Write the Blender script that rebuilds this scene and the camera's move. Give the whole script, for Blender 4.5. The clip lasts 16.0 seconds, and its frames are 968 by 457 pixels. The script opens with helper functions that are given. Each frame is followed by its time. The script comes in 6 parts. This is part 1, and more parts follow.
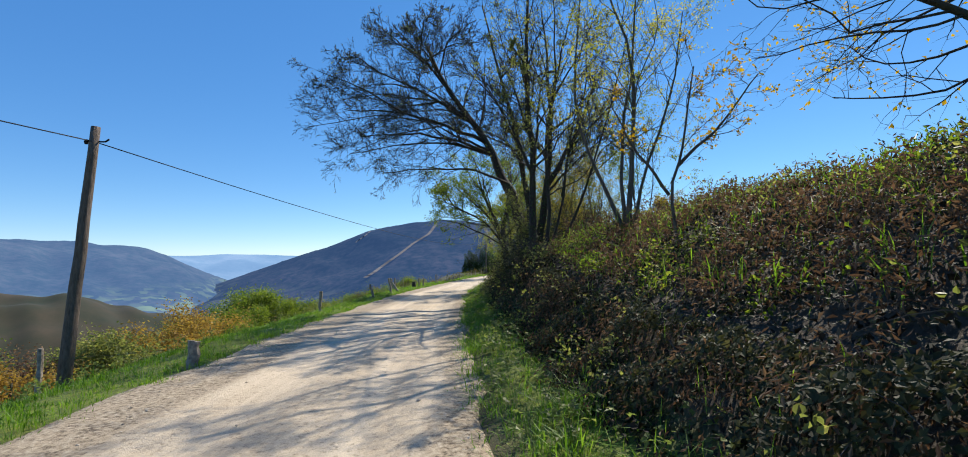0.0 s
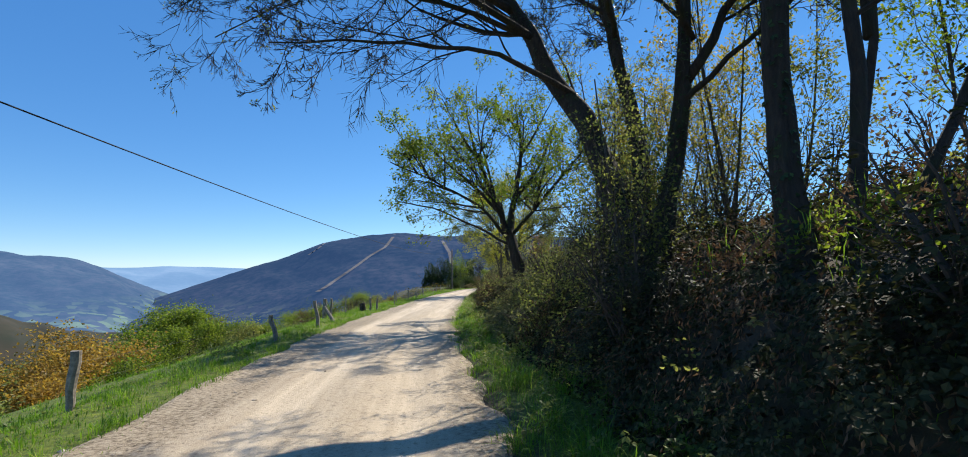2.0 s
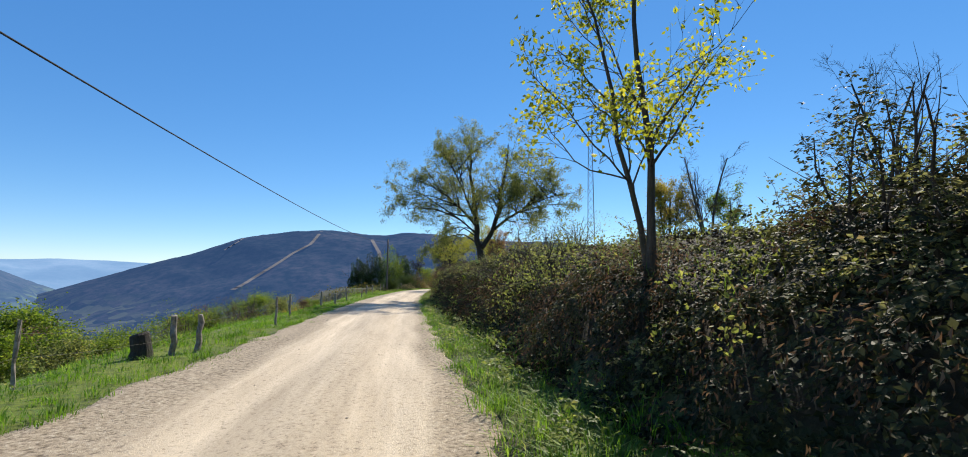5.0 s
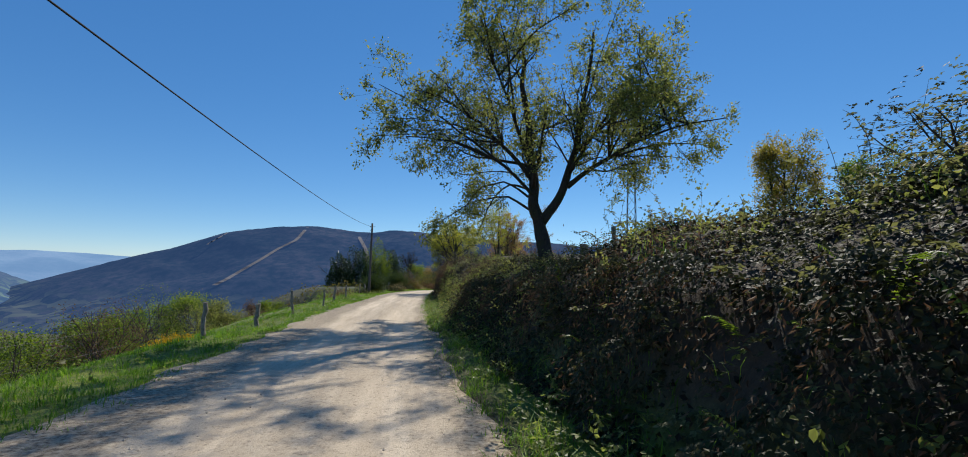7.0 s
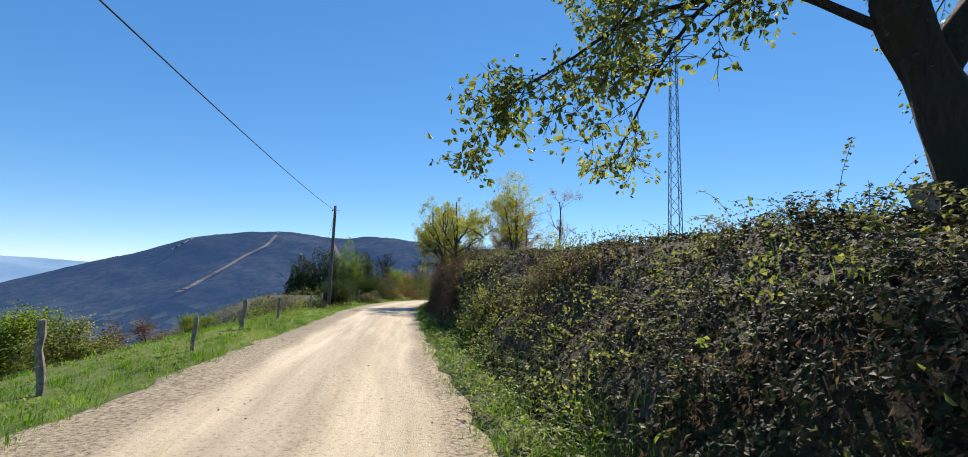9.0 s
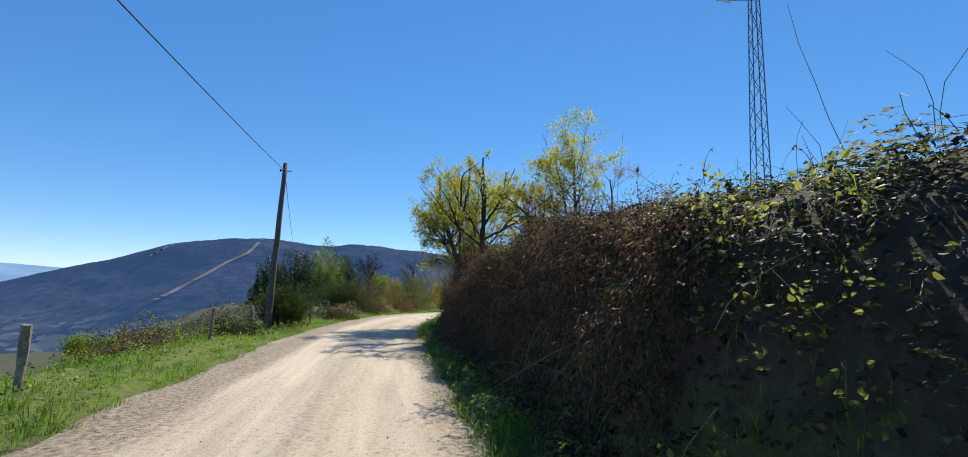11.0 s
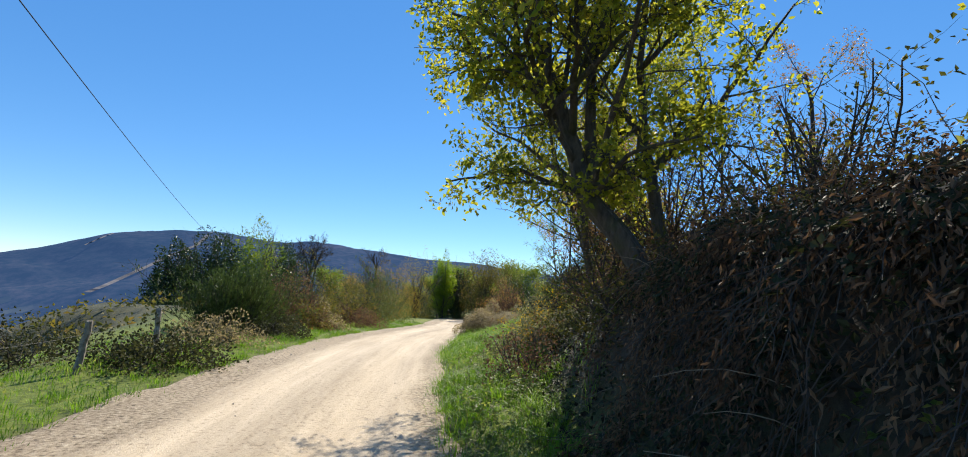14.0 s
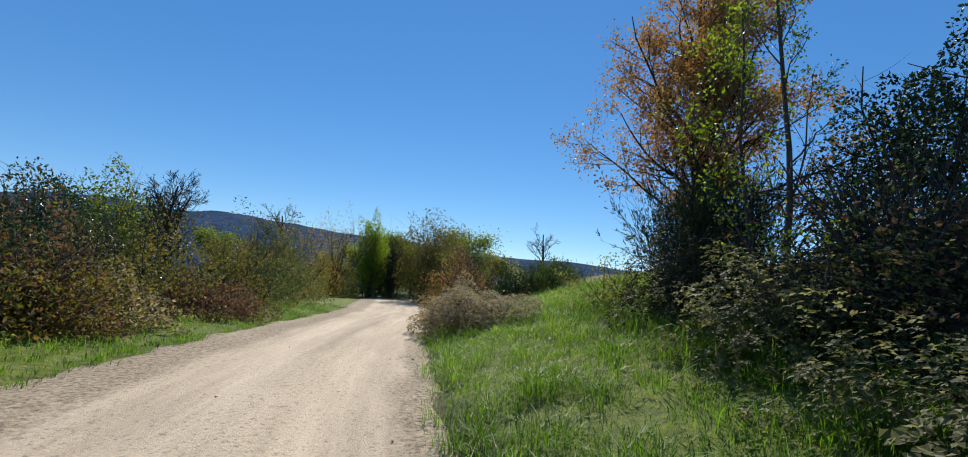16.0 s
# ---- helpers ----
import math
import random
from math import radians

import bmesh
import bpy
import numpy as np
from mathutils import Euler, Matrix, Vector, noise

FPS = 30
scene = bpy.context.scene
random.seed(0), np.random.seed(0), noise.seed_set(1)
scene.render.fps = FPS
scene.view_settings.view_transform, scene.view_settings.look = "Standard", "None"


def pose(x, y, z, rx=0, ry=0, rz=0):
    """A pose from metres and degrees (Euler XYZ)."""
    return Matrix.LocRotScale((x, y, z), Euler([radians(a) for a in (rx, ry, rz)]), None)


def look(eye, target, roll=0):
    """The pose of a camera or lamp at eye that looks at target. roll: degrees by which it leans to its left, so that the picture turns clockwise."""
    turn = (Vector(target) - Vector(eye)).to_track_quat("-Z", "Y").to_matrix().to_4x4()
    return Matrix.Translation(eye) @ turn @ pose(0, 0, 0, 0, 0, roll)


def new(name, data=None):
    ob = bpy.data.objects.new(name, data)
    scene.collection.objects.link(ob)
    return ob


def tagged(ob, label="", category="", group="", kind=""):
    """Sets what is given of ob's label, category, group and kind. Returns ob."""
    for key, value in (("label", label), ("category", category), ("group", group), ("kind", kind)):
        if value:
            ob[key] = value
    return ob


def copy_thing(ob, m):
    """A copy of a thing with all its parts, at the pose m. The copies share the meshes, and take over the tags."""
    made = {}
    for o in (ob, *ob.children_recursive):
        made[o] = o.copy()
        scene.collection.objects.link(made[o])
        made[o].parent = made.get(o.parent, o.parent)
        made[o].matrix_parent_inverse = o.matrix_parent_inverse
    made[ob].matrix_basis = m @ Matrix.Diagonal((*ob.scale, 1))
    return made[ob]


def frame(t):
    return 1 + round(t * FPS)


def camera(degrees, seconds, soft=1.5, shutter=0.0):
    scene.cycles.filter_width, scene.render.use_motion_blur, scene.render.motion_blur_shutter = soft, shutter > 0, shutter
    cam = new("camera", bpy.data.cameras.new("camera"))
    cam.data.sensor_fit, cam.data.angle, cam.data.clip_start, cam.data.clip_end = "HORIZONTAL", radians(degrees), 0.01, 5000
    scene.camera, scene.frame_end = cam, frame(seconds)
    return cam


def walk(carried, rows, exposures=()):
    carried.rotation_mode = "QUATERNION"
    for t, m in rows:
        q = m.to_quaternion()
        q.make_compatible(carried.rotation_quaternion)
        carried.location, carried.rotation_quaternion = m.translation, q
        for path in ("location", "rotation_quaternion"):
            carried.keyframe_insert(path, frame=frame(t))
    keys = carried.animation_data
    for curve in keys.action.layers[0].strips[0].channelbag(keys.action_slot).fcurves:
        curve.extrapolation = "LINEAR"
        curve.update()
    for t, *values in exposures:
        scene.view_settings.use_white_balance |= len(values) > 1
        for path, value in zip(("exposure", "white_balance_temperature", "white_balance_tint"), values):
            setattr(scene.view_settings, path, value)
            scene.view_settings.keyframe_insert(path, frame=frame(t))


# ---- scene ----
cam = camera(90.0, 16.0, soft=0.95)
PATH = [
    (0, (0.632, 0.271, 1.516), (0.641, 2.267, 1.648), -0.9),
    (0.5, (0.175, 3.114, 1.393), (0.231, 5.107, 1.541), -0.4),
    (1, (-0.175, 6.422, 1.284), (-0.079, 8.411, 1.463), 0.3),
    (1.5, (-0.465, 9.601, 1.424), (-0.319, 11.588, 1.59), -0.3),
    (2, (-0.762, 12.641, 1.408), (-0.579, 14.624, 1.595), -0.6),
    (2.5, (-0.959, 15.332, 1.354), (-0.726, 17.31, 1.542), -1.3),
    (3, (-1.029, 18.134, 1.268), (-0.733, 20.1, 1.483), -2.2),
    (3.5, (-1.063, 21.117, 1.235), (-0.725, 23.077, 1.447), -1.3),
    (4, (-1.075, 24.038, 1.175), (-0.702, 25.991, 1.391), -1.0),
    (4.5, (-1.233, 27.061, 1.045), (-0.809, 29.006, 1.241), -0.2),
    (7, (-0.121, 47.854, 0.803), (0.388, 49.779, 0.996), 1.6),
    (7.5, (0.204, 51.504, 0.689), (0.735, 53.422, 0.888), 1.1),
    (8, (0.478, 55.478, 0.582), (1.039, 57.386, 0.787), 1.1),
    (8.5, (0.757, 59.443, 0.57), (1.354, 61.342, 0.768), 1.2),
    (9, (1.173, 62.659, 0.621), (1.777, 64.552, 0.847), 1.8),
    (9.5, (1.584, 65.822, 0.542), (2.2, 67.71, 0.784), 1.3),
    (10, (2.024, 69.042, 0.474), (2.642, 70.925, 0.745), 1.2),
    (12.5, (4.278, 85.662, 0.439), (5.016, 87.505, 0.684), 3.0),
    (13, (4.801, 88.502, 0.398), (5.558, 90.338, 0.641), 2.8),
    (13.5, (5.35, 91.283, 0.348), (6.127, 93.107, 0.615), 3.7),
    (14, (5.984, 94.105, 0.341), (6.785, 95.915, 0.629), 3.9),
    (14.5, (6.642, 96.87, 0.264), (7.509, 98.646, 0.572), 4.7),
    (15, (7.484, 99.824, 0.175), (8.401, 101.574, 0.483), 4.6),
    (15.5, (8.345, 102.582, 0.127), (9.362, 104.284, 0.387), 3.8),
    (16, (9.268, 105.312, 0.042), (10.356, 106.976, 0.261), 4.7),
]
walk(cam, [(t, look(eye, target, roll)) for t, eye, target, roll in PATH],
     exposures=[(0, 0.54, 6700, 10), (1, 0.55, 6600, 10), (2, 0.5, 6600, 10), (3, 0.72, 6800, 10), (3.5, 0.56, 6700, 10), (4, 0.42, 6550, 10), (4.5, 0.55, 6750, 10), (7, 0.06, 6500, 10), (7.5, 0.25, 6500, 10), (8, 0.5, 6700, 10), (9, 0.54, 6900, 10), (9.5, 0.58, 6800, 10), (10, 0.42, 6550, 10), (12.5, 0.42, 6600, 10), (13, 0.66, 6800, 10), (13.5, 0.68, 6850, 10), (15, 0.5, 6750, 10), (16, 0.22, 6600, 10)])

# ---- world, sun and exposure ----
SUN_AZ, SUN_EL = 38.0, 43.0          # degrees: clockwise from +y, above the horizon
world = bpy.data.worlds.new("sky")
scene.world = world
world.use_nodes = True
wn = world.node_tree.nodes
sky = wn.new("ShaderNodeTexSky")
sky.sky_type = "NISHITA"
sky.sun_disc = False
sky.sun_elevation, sky.sun_rotation = radians(SUN_EL), radians(SUN_AZ)
sky.altitude, sky.air_density, sky.dust_density, sky.ozone_density = 2600, 1.0, 0.05, 2.5
wn["Background"].inputs["Strength"].default_value = 0.12
deep = wn.new("ShaderNodeHueSaturation")      # the deep blue of clear mountain air
deep.inputs["Saturation"].default_value = 1.22
tint = wn.new("ShaderNodeMix")
tint.data_type, tint.blend_type = "RGBA", "MULTIPLY"
tint.inputs[0].default_value, tint.inputs[7].default_value = 1.0, (0.67, 0.66, 0.56, 1)
world.node_tree.links.new(sky.outputs[0], deep.inputs["Color"])
world.node_tree.links.new(deep.outputs[0], tint.inputs[6])
haze = wn.new("ShaderNodeMix")                # scattered light that evens the blue from horizon to zenith
haze.data_type, haze.blend_type = "RGBA", "ADD"
haze.inputs[0].default_value, haze.inputs[7].default_value = 1.0, (0.13, 0.66, 2.15, 1)
world.node_tree.links.new(tint.outputs[2], haze.inputs[6])
world.node_tree.links.new(haze.outputs[2], wn["Background"].inputs["Color"])
sun = new("sun", bpy.data.lights.new("sun", "SUN"))
sun.data.energy, sun.data.angle, sun.data.color = 5.0, radians(0.53), (1.0, 0.94, 0.83)
to_sun = Vector((math.sin(radians(SUN_AZ)) * math.cos(radians(SUN_EL)), math.cos(radians(SUN_AZ)) * math.cos(radians(SUN_EL)), math.sin(radians(SUN_EL))))
sun.matrix_world = look(to_sun * 200 + Vector((0, 60, 0)), (0, 60, 0))


# ---- materials ----
def material(name):
    m = bpy.data.materials.new(name)
    m.use_nodes = True
    return m, m.node_tree.nodes, m.node_tree.links, m.node_tree.nodes["Principled BSDF"]


def ramp(nodes, stops):
    r = nodes.new("ShaderNodeValToRGB")
    e = r.color_ramp.elements
    while len(e) < len(stops):
        e.new(0.5)
    for k, (at, c) in zip(e, stops):
        k.position, k.color = at, (*c, 1)
    return r


def noise_tex(nodes, links, scale, detail=6.0, rough=0.6, coord=None):
    n = nodes.new("ShaderNodeTexNoise")
    n.inputs["Scale"].default_value, n.inputs["Detail"].default_value, n.inputs["Roughness"].default_value = scale, detail, rough
    if coord:
        links.new(coord, n.inputs["Vector"])
    return n


def mixed(nodes, links, fac, a, b, how="MIX"):
    m = nodes.new("ShaderNodeMix")
    m.data_type, m.blend_type = "RGBA", how
    for sock, v in ((m.inputs[0], fac), (m.inputs[6], a), (m.inputs[7], b)):
        if isinstance(v, (float, int)):
            sock.default_value = v
        elif isinstance(v, tuple):
            sock.default_value = (*v, 1)
        else:
            links.new(v, sock)
    return m.outputs[2]


def leaf_material(name, stops, trans=0.4, rough=0.45, glow=1.6, spec=0.3):
    """Leaves: each island takes its own shade; part of the light passes through."""
    m, n, l, b = material(name)
    geo = n.new("ShaderNodeNewGeometry")
    r = ramp(n, stops)
    co = n.new("ShaderNodeTexCoord")
    big = noise_tex(n, l, 0.5, 3, 0.6, co.outputs["Object"])
    add = n.new("ShaderNodeMath")
    add.operation = "MULTIPLY_ADD"
    add.inputs[1].default_value = 0.55
    l.new(geo.outputs["Random Per Island"], add.inputs[0])
    sub = n.new("ShaderNodeMath")
    sub.operation = "MULTIPLY_ADD"
    sub.inputs[1].default_value, sub.inputs[2].default_value = 1.2, -0.38
    l.new(big.outputs[0], sub.inputs[0])
    l.new(sub.outputs[0], add.inputs[2])
    l.new(add.outputs[0], r.inputs[0])
    l.new(r.outputs[0], b.inputs["Base Color"])
    b.inputs["Roughness"].default_value = rough
    b.inputs["Specular IOR Level"].default_value = spec
    tr = n.new("ShaderNodeBsdfTranslucent")
    hs = n.new("ShaderNodeHueSaturation")
    hs.inputs["Saturation"].default_value, hs.inputs["Value"].default_value = 1.05, glow
    l.new(r.outputs[0], hs.inputs["Color"])
    l.new(hs.outputs[0], tr.inputs["Color"])
    mix = n.new("ShaderNodeMixShader")
    mix.inputs[0].default_value = trans
    l.new(b.outputs[0], mix.inputs[1])
    l.new(tr.outputs[0], mix.inputs[2])
    l.new(mix.outputs[0], n["Material Output"].inputs["Surface"])
    return m


def bark_material(name, dark, light, moss=None, scale=6.0):
    m, n, l, b = material(name)
    co = n.new("ShaderNodeTexCoord")
    mp = n.new("ShaderNodeMapping")
    mp.inputs["Scale"].default_value = (1, 1, 0.25)
    l.new(co.outputs["Object"], mp.inputs["Vector"])
    a = noise_tex(n, l, scale * 3, 8, 0.7, mp.outputs[0])
    big = noise_tex(n, l, scale * 0.35, 4, 0.6, co.outputs["Object"])
    r = ramp(n, [(0.3, dark), (0.7, light)])
    l.new(a.outputs[0], r.inputs[0])
    out = r.outputs[0]
    if moss:
        k = ramp(n, [(0.5, (0, 0, 0)), (0.64, (1, 1, 1))])
        l.new(big.outputs[0], k.inputs[0])
        out = mixed(n, l, k.outputs[0], out, moss)
    l.new(out, b.inputs["Base Color"])
    b.inputs["Roughness"].default_value = 0.9
    bump = n.new("ShaderNodeBump")
    bump.inputs["Strength"].default_value, bump.inputs["Distance"].default_value = 1.0, 0.06
    l.new(a.outputs[0], bump.inputs["Height"])
    l.new(bump.outputs[0], b.inputs["Normal"])
    return m


def plain_material(name, a, b2, scale=8.0, rough=0.8, metal=0.0, bump=0.3):
    m, n, l, b = material(name)
    co = n.new("ShaderNodeTexCoord")
    t = noise_tex(n, l, scale, 6, 0.65, co.outputs["Object"])
    r = ramp(n, [(0.3, a), (0.7, b2)])
    l.new(t.outputs[0], r.inputs[0])
    l.new(r.outputs[0], b.inputs["Base Color"])
    b.inputs["Roughness"].default_value, b.inputs["Metallic"].default_value = rough, metal
    bp = n.new("ShaderNodeBump")
    bp.inputs["Strength"].default_value, bp.inputs["Distance"].default_value = bump, 0.01
    l.new(t.outputs[0], bp.inputs["Height"])
    l.new(bp.outputs[0], b.inputs["Normal"])
    return m


def ground_material():
    """Pasture turning to soil and litter where the attribute 'soil' is high."""
    m, n, l, b = material("pasture_and_soil")
    co = n.new("ShaderNodeTexCoord")
    fine = noise_tex(n, l, 9.0, 8, 0.7, co.outputs["Object"])
    big = noise_tex(n, l, 0.12, 5, 0.6, co.outputs["Object"])
    g = ramp(n, [(0.3, (0.034, 0.052, 0.006)), (0.5, (0.11, 0.145, 0.012)), (0.72, (0.21, 0.235, 0.03))])
    l.new(fine.outputs[0], g.inputs[0])
    g2 = ramp(n, [(0.35, (0.72, 0.82, 0.42)), (0.65, (1.12, 1.05, 0.7))])
    l.new(big.outputs[0], g2.inputs[0])
    grass = mixed(n, l, 1.0, g.outputs[0], g2.outputs[0], "MULTIPLY")
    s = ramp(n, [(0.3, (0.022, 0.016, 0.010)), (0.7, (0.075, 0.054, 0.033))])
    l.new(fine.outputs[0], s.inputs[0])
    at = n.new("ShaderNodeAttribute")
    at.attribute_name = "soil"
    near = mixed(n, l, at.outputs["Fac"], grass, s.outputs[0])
    wild = n.new("ShaderNodeAttribute")
    wild.attribute_name = "wild"
    patch = noise_tex(n, l, 0.6, 8, 0.7, co.outputs["Object"])
    w = ramp(n, [(0.35, (0.018, 0.026, 0.012)), (0.55, (0.060, 0.060, 0.022)), (0.7, (0.11, 0.085, 0.03))])
    l.new(patch.outputs[0], w.inputs[0])
    l.new(mixed(n, l, wild.outputs["Fac"], near, w.outputs[0]), b.inputs["Base Color"])
    b.inputs["Roughness"].default_value = 0.95
    bp = n.new("ShaderNodeBump")
    bp.inputs["Strength"].default_value, bp.inputs["Distance"].default_value = 0.7, 0.06
    l.new(fine.outputs[0], bp.inputs["Height"])
    l.new(bp.outputs[0], b.inputs["Normal"])
    return m


def road_material():
    """Packed pale gravel: smoother wheel tracks, loose stones on crown and margins."""
    m, n, l, b = material("packed_gravel")
    co = n.new("ShaderNodeTexCoord")
    side, run = n.new("ShaderNodeAttribute"), n.new("ShaderNodeAttribute")
    side.attribute_name, run.attribute_name = "across", "along"
    along = n.new("ShaderNodeCombineXYZ")
    l.new(side.outputs["Fac"], along.inputs[0])
    l.new(run.outputs["Fac"], along.inputs[1])
    fine = noise_tex(n, l, 55.0, 6, 0.75, co.outputs["Object"])
    mid = noise_tex(n, l, 3.2, 7, 0.65, along.outputs[0])
    big = noise_tex(n, l, 1.3, 4, 0.6, along.outputs[0])
    at = n.new("ShaderNodeAttribute")
    at.attribute_name = "loose"
    speck = noise_tex(n, l, 17.0, 4, 0.7, co.outputs["Object"])
    packed = ramp(n, [(0.3, (0.50, 0.405, 0.285)), (0.7, (0.74, 0.62, 0.455))])
    l.new(mid.outputs[0], packed.inputs[0])
    loose = ramp(n, [(0.34, (0.15, 0.11, 0.07)), (0.5, (0.34, 0.27, 0.18)), (0.68, (0.54, 0.46, 0.34))])
    l.new(speck.outputs[0], loose.inputs[0])
    c = mixed(n, l, at.outputs["Fac"], packed.outputs[0], loose.outputs[0])
    t = ramp(n, [(0.3, (0.74, 0.72, 0.70)), (0.7, (1.04, 1.03, 1.02))])
    l.new(big.outputs[0], t.inputs[0])
    c = mixed(n, l, 1.0, c, t.outputs[0], "MULTIPLY")
    stones = ramp(n, [(0.34, (0.45, 0.43, 0.40)), (0.44, (1.0, 1.0, 1.0)), (0.66, (1.0, 1.0, 1.0)), (0.74, (1.22, 1.22, 1.22))])
    l.new(speck.outputs[0], stones.inputs[0])
    c = mixed(n, l, 0.75, c, stones.outputs[0], "MULTIPLY")
    f2 = ramp(n, [(0.3, (0.62, 0.62, 0.62)), (0.62, (1.08, 1.08, 1.08))])
    l.new(fine.outputs[0], f2.inputs[0])
    l.new(mixed(n, l, 0.75, c, f2.outputs[0], "MULTIPLY"), b.inputs["Base Color"])
    b.inputs["Roughness"].default_value = 0.95
    h = n.new("ShaderNodeMath")
    h.operation = "ADD"
    l.new(fine.outputs[0], h.inputs[0])
    l.new(speck.outputs[0], h.inputs[1])
    bp = n.new("ShaderNodeBump")
    bp.inputs["Strength"].default_value, bp.inputs["Distance"].default_value = 0.8, 0.014
    l.new(h.outputs[0], bp.inputs["Height"])
    l.new(bp.outputs[0], b.inputs["Normal"])
    return m


def mountain_material(name, wood, heath, field, air, low):
    """A far hillside: woods and heath, fields on the low ground; distance haze painted in as blue emission (air)."""
    m, n, l, b = material(name)
    co = n.new("ShaderNodeTexCoord")
    a = noise_tex(n, l, 0.03, 9, 0.75, co.outputs["Object"])
    big = noise_tex(n, l, 0.0022, 5, 0.6, co.outputs["Object"])
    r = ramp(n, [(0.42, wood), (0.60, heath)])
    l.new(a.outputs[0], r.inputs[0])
    r2 = ramp(n, [(0.4, (0.55, 0.65, 0.7)), (0.62, (1.3, 1.2, 1.15))])
    l.new(big.outputs[0], r2.inputs[0])
    c = mixed(n, l, 1.0, r.outputs[0], r2.outputs[0], "MULTIPLY")
    sep = n.new("ShaderNodeSeparateXYZ")
    l.new(co.outputs["Object"], sep.inputs[0])
    mr = n.new("ShaderNodeMapRange")
    mr.inputs[1].default_value, mr.inputs[2].default_value, mr.inputs[3].default_value, mr.inputs[4].default_value = low, low - 60, 0, 1
    l.new(sep.outputs[2], mr.inputs[0])
    v = n.new("ShaderNodeTexVoronoi")
    v.inputs["Scale"].default_value = 0.03
    l.new(co.outputs["Object"], v.inputs["Vector"])
    vs = n.new("ShaderNodeSeparateColor")
    l.new(v.outputs["Color"], vs.inputs[0])
    vr = ramp(n, [(0.5, (0, 0, 0)), (0.9, (1, 1, 1))])
    l.new(vs.outputs[0], vr.inputs[0])
    mul = n.new("ShaderNodeMath")
    mul.operation = "MULTIPLY"
    l.new(vr.outputs[0], mul.inputs[0])
    l.new(mr.outputs[0], mul.inputs[1])
    c = mixed(n, l, mul.outputs[0], c, field)
    l.new(c, b.inputs["Base Color"])
    b.inputs["Roughness"].default_value = 1.0
    b.inputs["Specular IOR Level"].default_value = 0.0
    # the slope is no lamp: this even blue glow paints the haze over it
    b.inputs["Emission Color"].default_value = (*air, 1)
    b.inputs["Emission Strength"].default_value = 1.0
    return m


M_GROUND, M_ROAD = ground_material(), road_material()
# haze painted in: bluish woods plus a blue emission
M_MOUNT = mountain_material("hazed_far_woods", (0.011, 0.019, 0.023), (0.044, 0.042, 0.046), (0.08, 0.085, 0.055), (0.018, 0.043, 0.108), -60)
# thicker haze with distance: paler base colours and a stronger painted glow
M_RIDGE = mountain_material("hazed_left_ridge_woods", (0.020, 0.034, 0.038), (0.050, 0.054, 0.060), (0.11, 0.15, 0.065), (0.045, 0.092, 0.20), -66)
M_FAR = mountain_material("hazed_farthest_ridge", (0.06, 0.09, 0.10), (0.09, 0.11, 0.12), (0.1, 0.13, 0.1), (0.13, 0.24, 0.44), -500)
M_HEATH = plain_material("brown_heath", (0.010, 0.018, 0.007), (0.042, 0.032, 0.018), 0.035, 1.0)
M_BREAK = plain_material("bare_firebreak", (0.085, 0.08, 0.09), (0.13, 0.12, 0.125), 0.05, 1.0)
M_BARK = bark_material("dark_bark", (0.013, 0.010, 0.008), (0.062, 0.047, 0.033), (0.030, 0.034, 0.012))
M_BARK_PALE = bark_material("grey_brown_bark", (0.035, 0.029, 0.023), (0.14, 0.118, 0.09), (0.07, 0.07, 0.03))
M_TWIG = plain_material("twig_bark", (0.028, 0.021, 0.016), (0.085, 0.065, 0.048), 3.0, 0.85)
M_DRY = plain_material("dry_stems", (0.13, 0.095, 0.06), (0.32, 0.25, 0.165), 3.0, 0.9)
M_POST = plain_material("weathered_post_wood", (0.10, 0.085, 0.07), (0.34, 0.29, 0.23), 14.0, 0.9, 0.0, 0.8)
M_POLE = bark_material("creosoted_pole_wood", (0.055, 0.042, 0.034), (0.19, 0.145, 0.115), None, 8.0)
M_WIRE = plain_material("dull_fence_wire", (0.05, 0.046, 0.042), (0.11, 0.10, 0.09), 20.0, 0.7, 0.3)
M_CABLE = plain_material("black_cable", (0.004, 0.005, 0.008), (0.010, 0.011, 0.014), 5.0, 0.95)
M_STEEL = plain_material("galvanised_steel", (0.10, 0.105, 0.115), (0.19, 0.195, 0.205), 4.0, 0.5, 0.6)
M_GLASS = plain_material("pale_insulator_glass", (0.70, 0.80, 0.80), (0.85, 0.92, 0.92), 4.0, 0.15)
M_STONE = plain_material("pebble_stone", (0.20, 0.165, 0.12), (0.50, 0.44, 0.36), 9.0, 0.9)
L_GRASS = leaf_material("grass_blades", [(0.0, (0.030, 0.070, 0.009)), (0.4, (0.090, 0.180, 0.016)), (0.75, (0.17, 0.28, 0.030)), (0.92, (0.28, 0.32, 0.07)), (1.0, (0.38, 0.34, 0.16))], 0.48, 0.55, 1.6)
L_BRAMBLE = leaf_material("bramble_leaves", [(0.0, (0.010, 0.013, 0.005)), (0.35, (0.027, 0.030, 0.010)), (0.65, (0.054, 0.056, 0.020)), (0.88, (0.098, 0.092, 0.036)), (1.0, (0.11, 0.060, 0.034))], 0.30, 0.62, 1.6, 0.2)
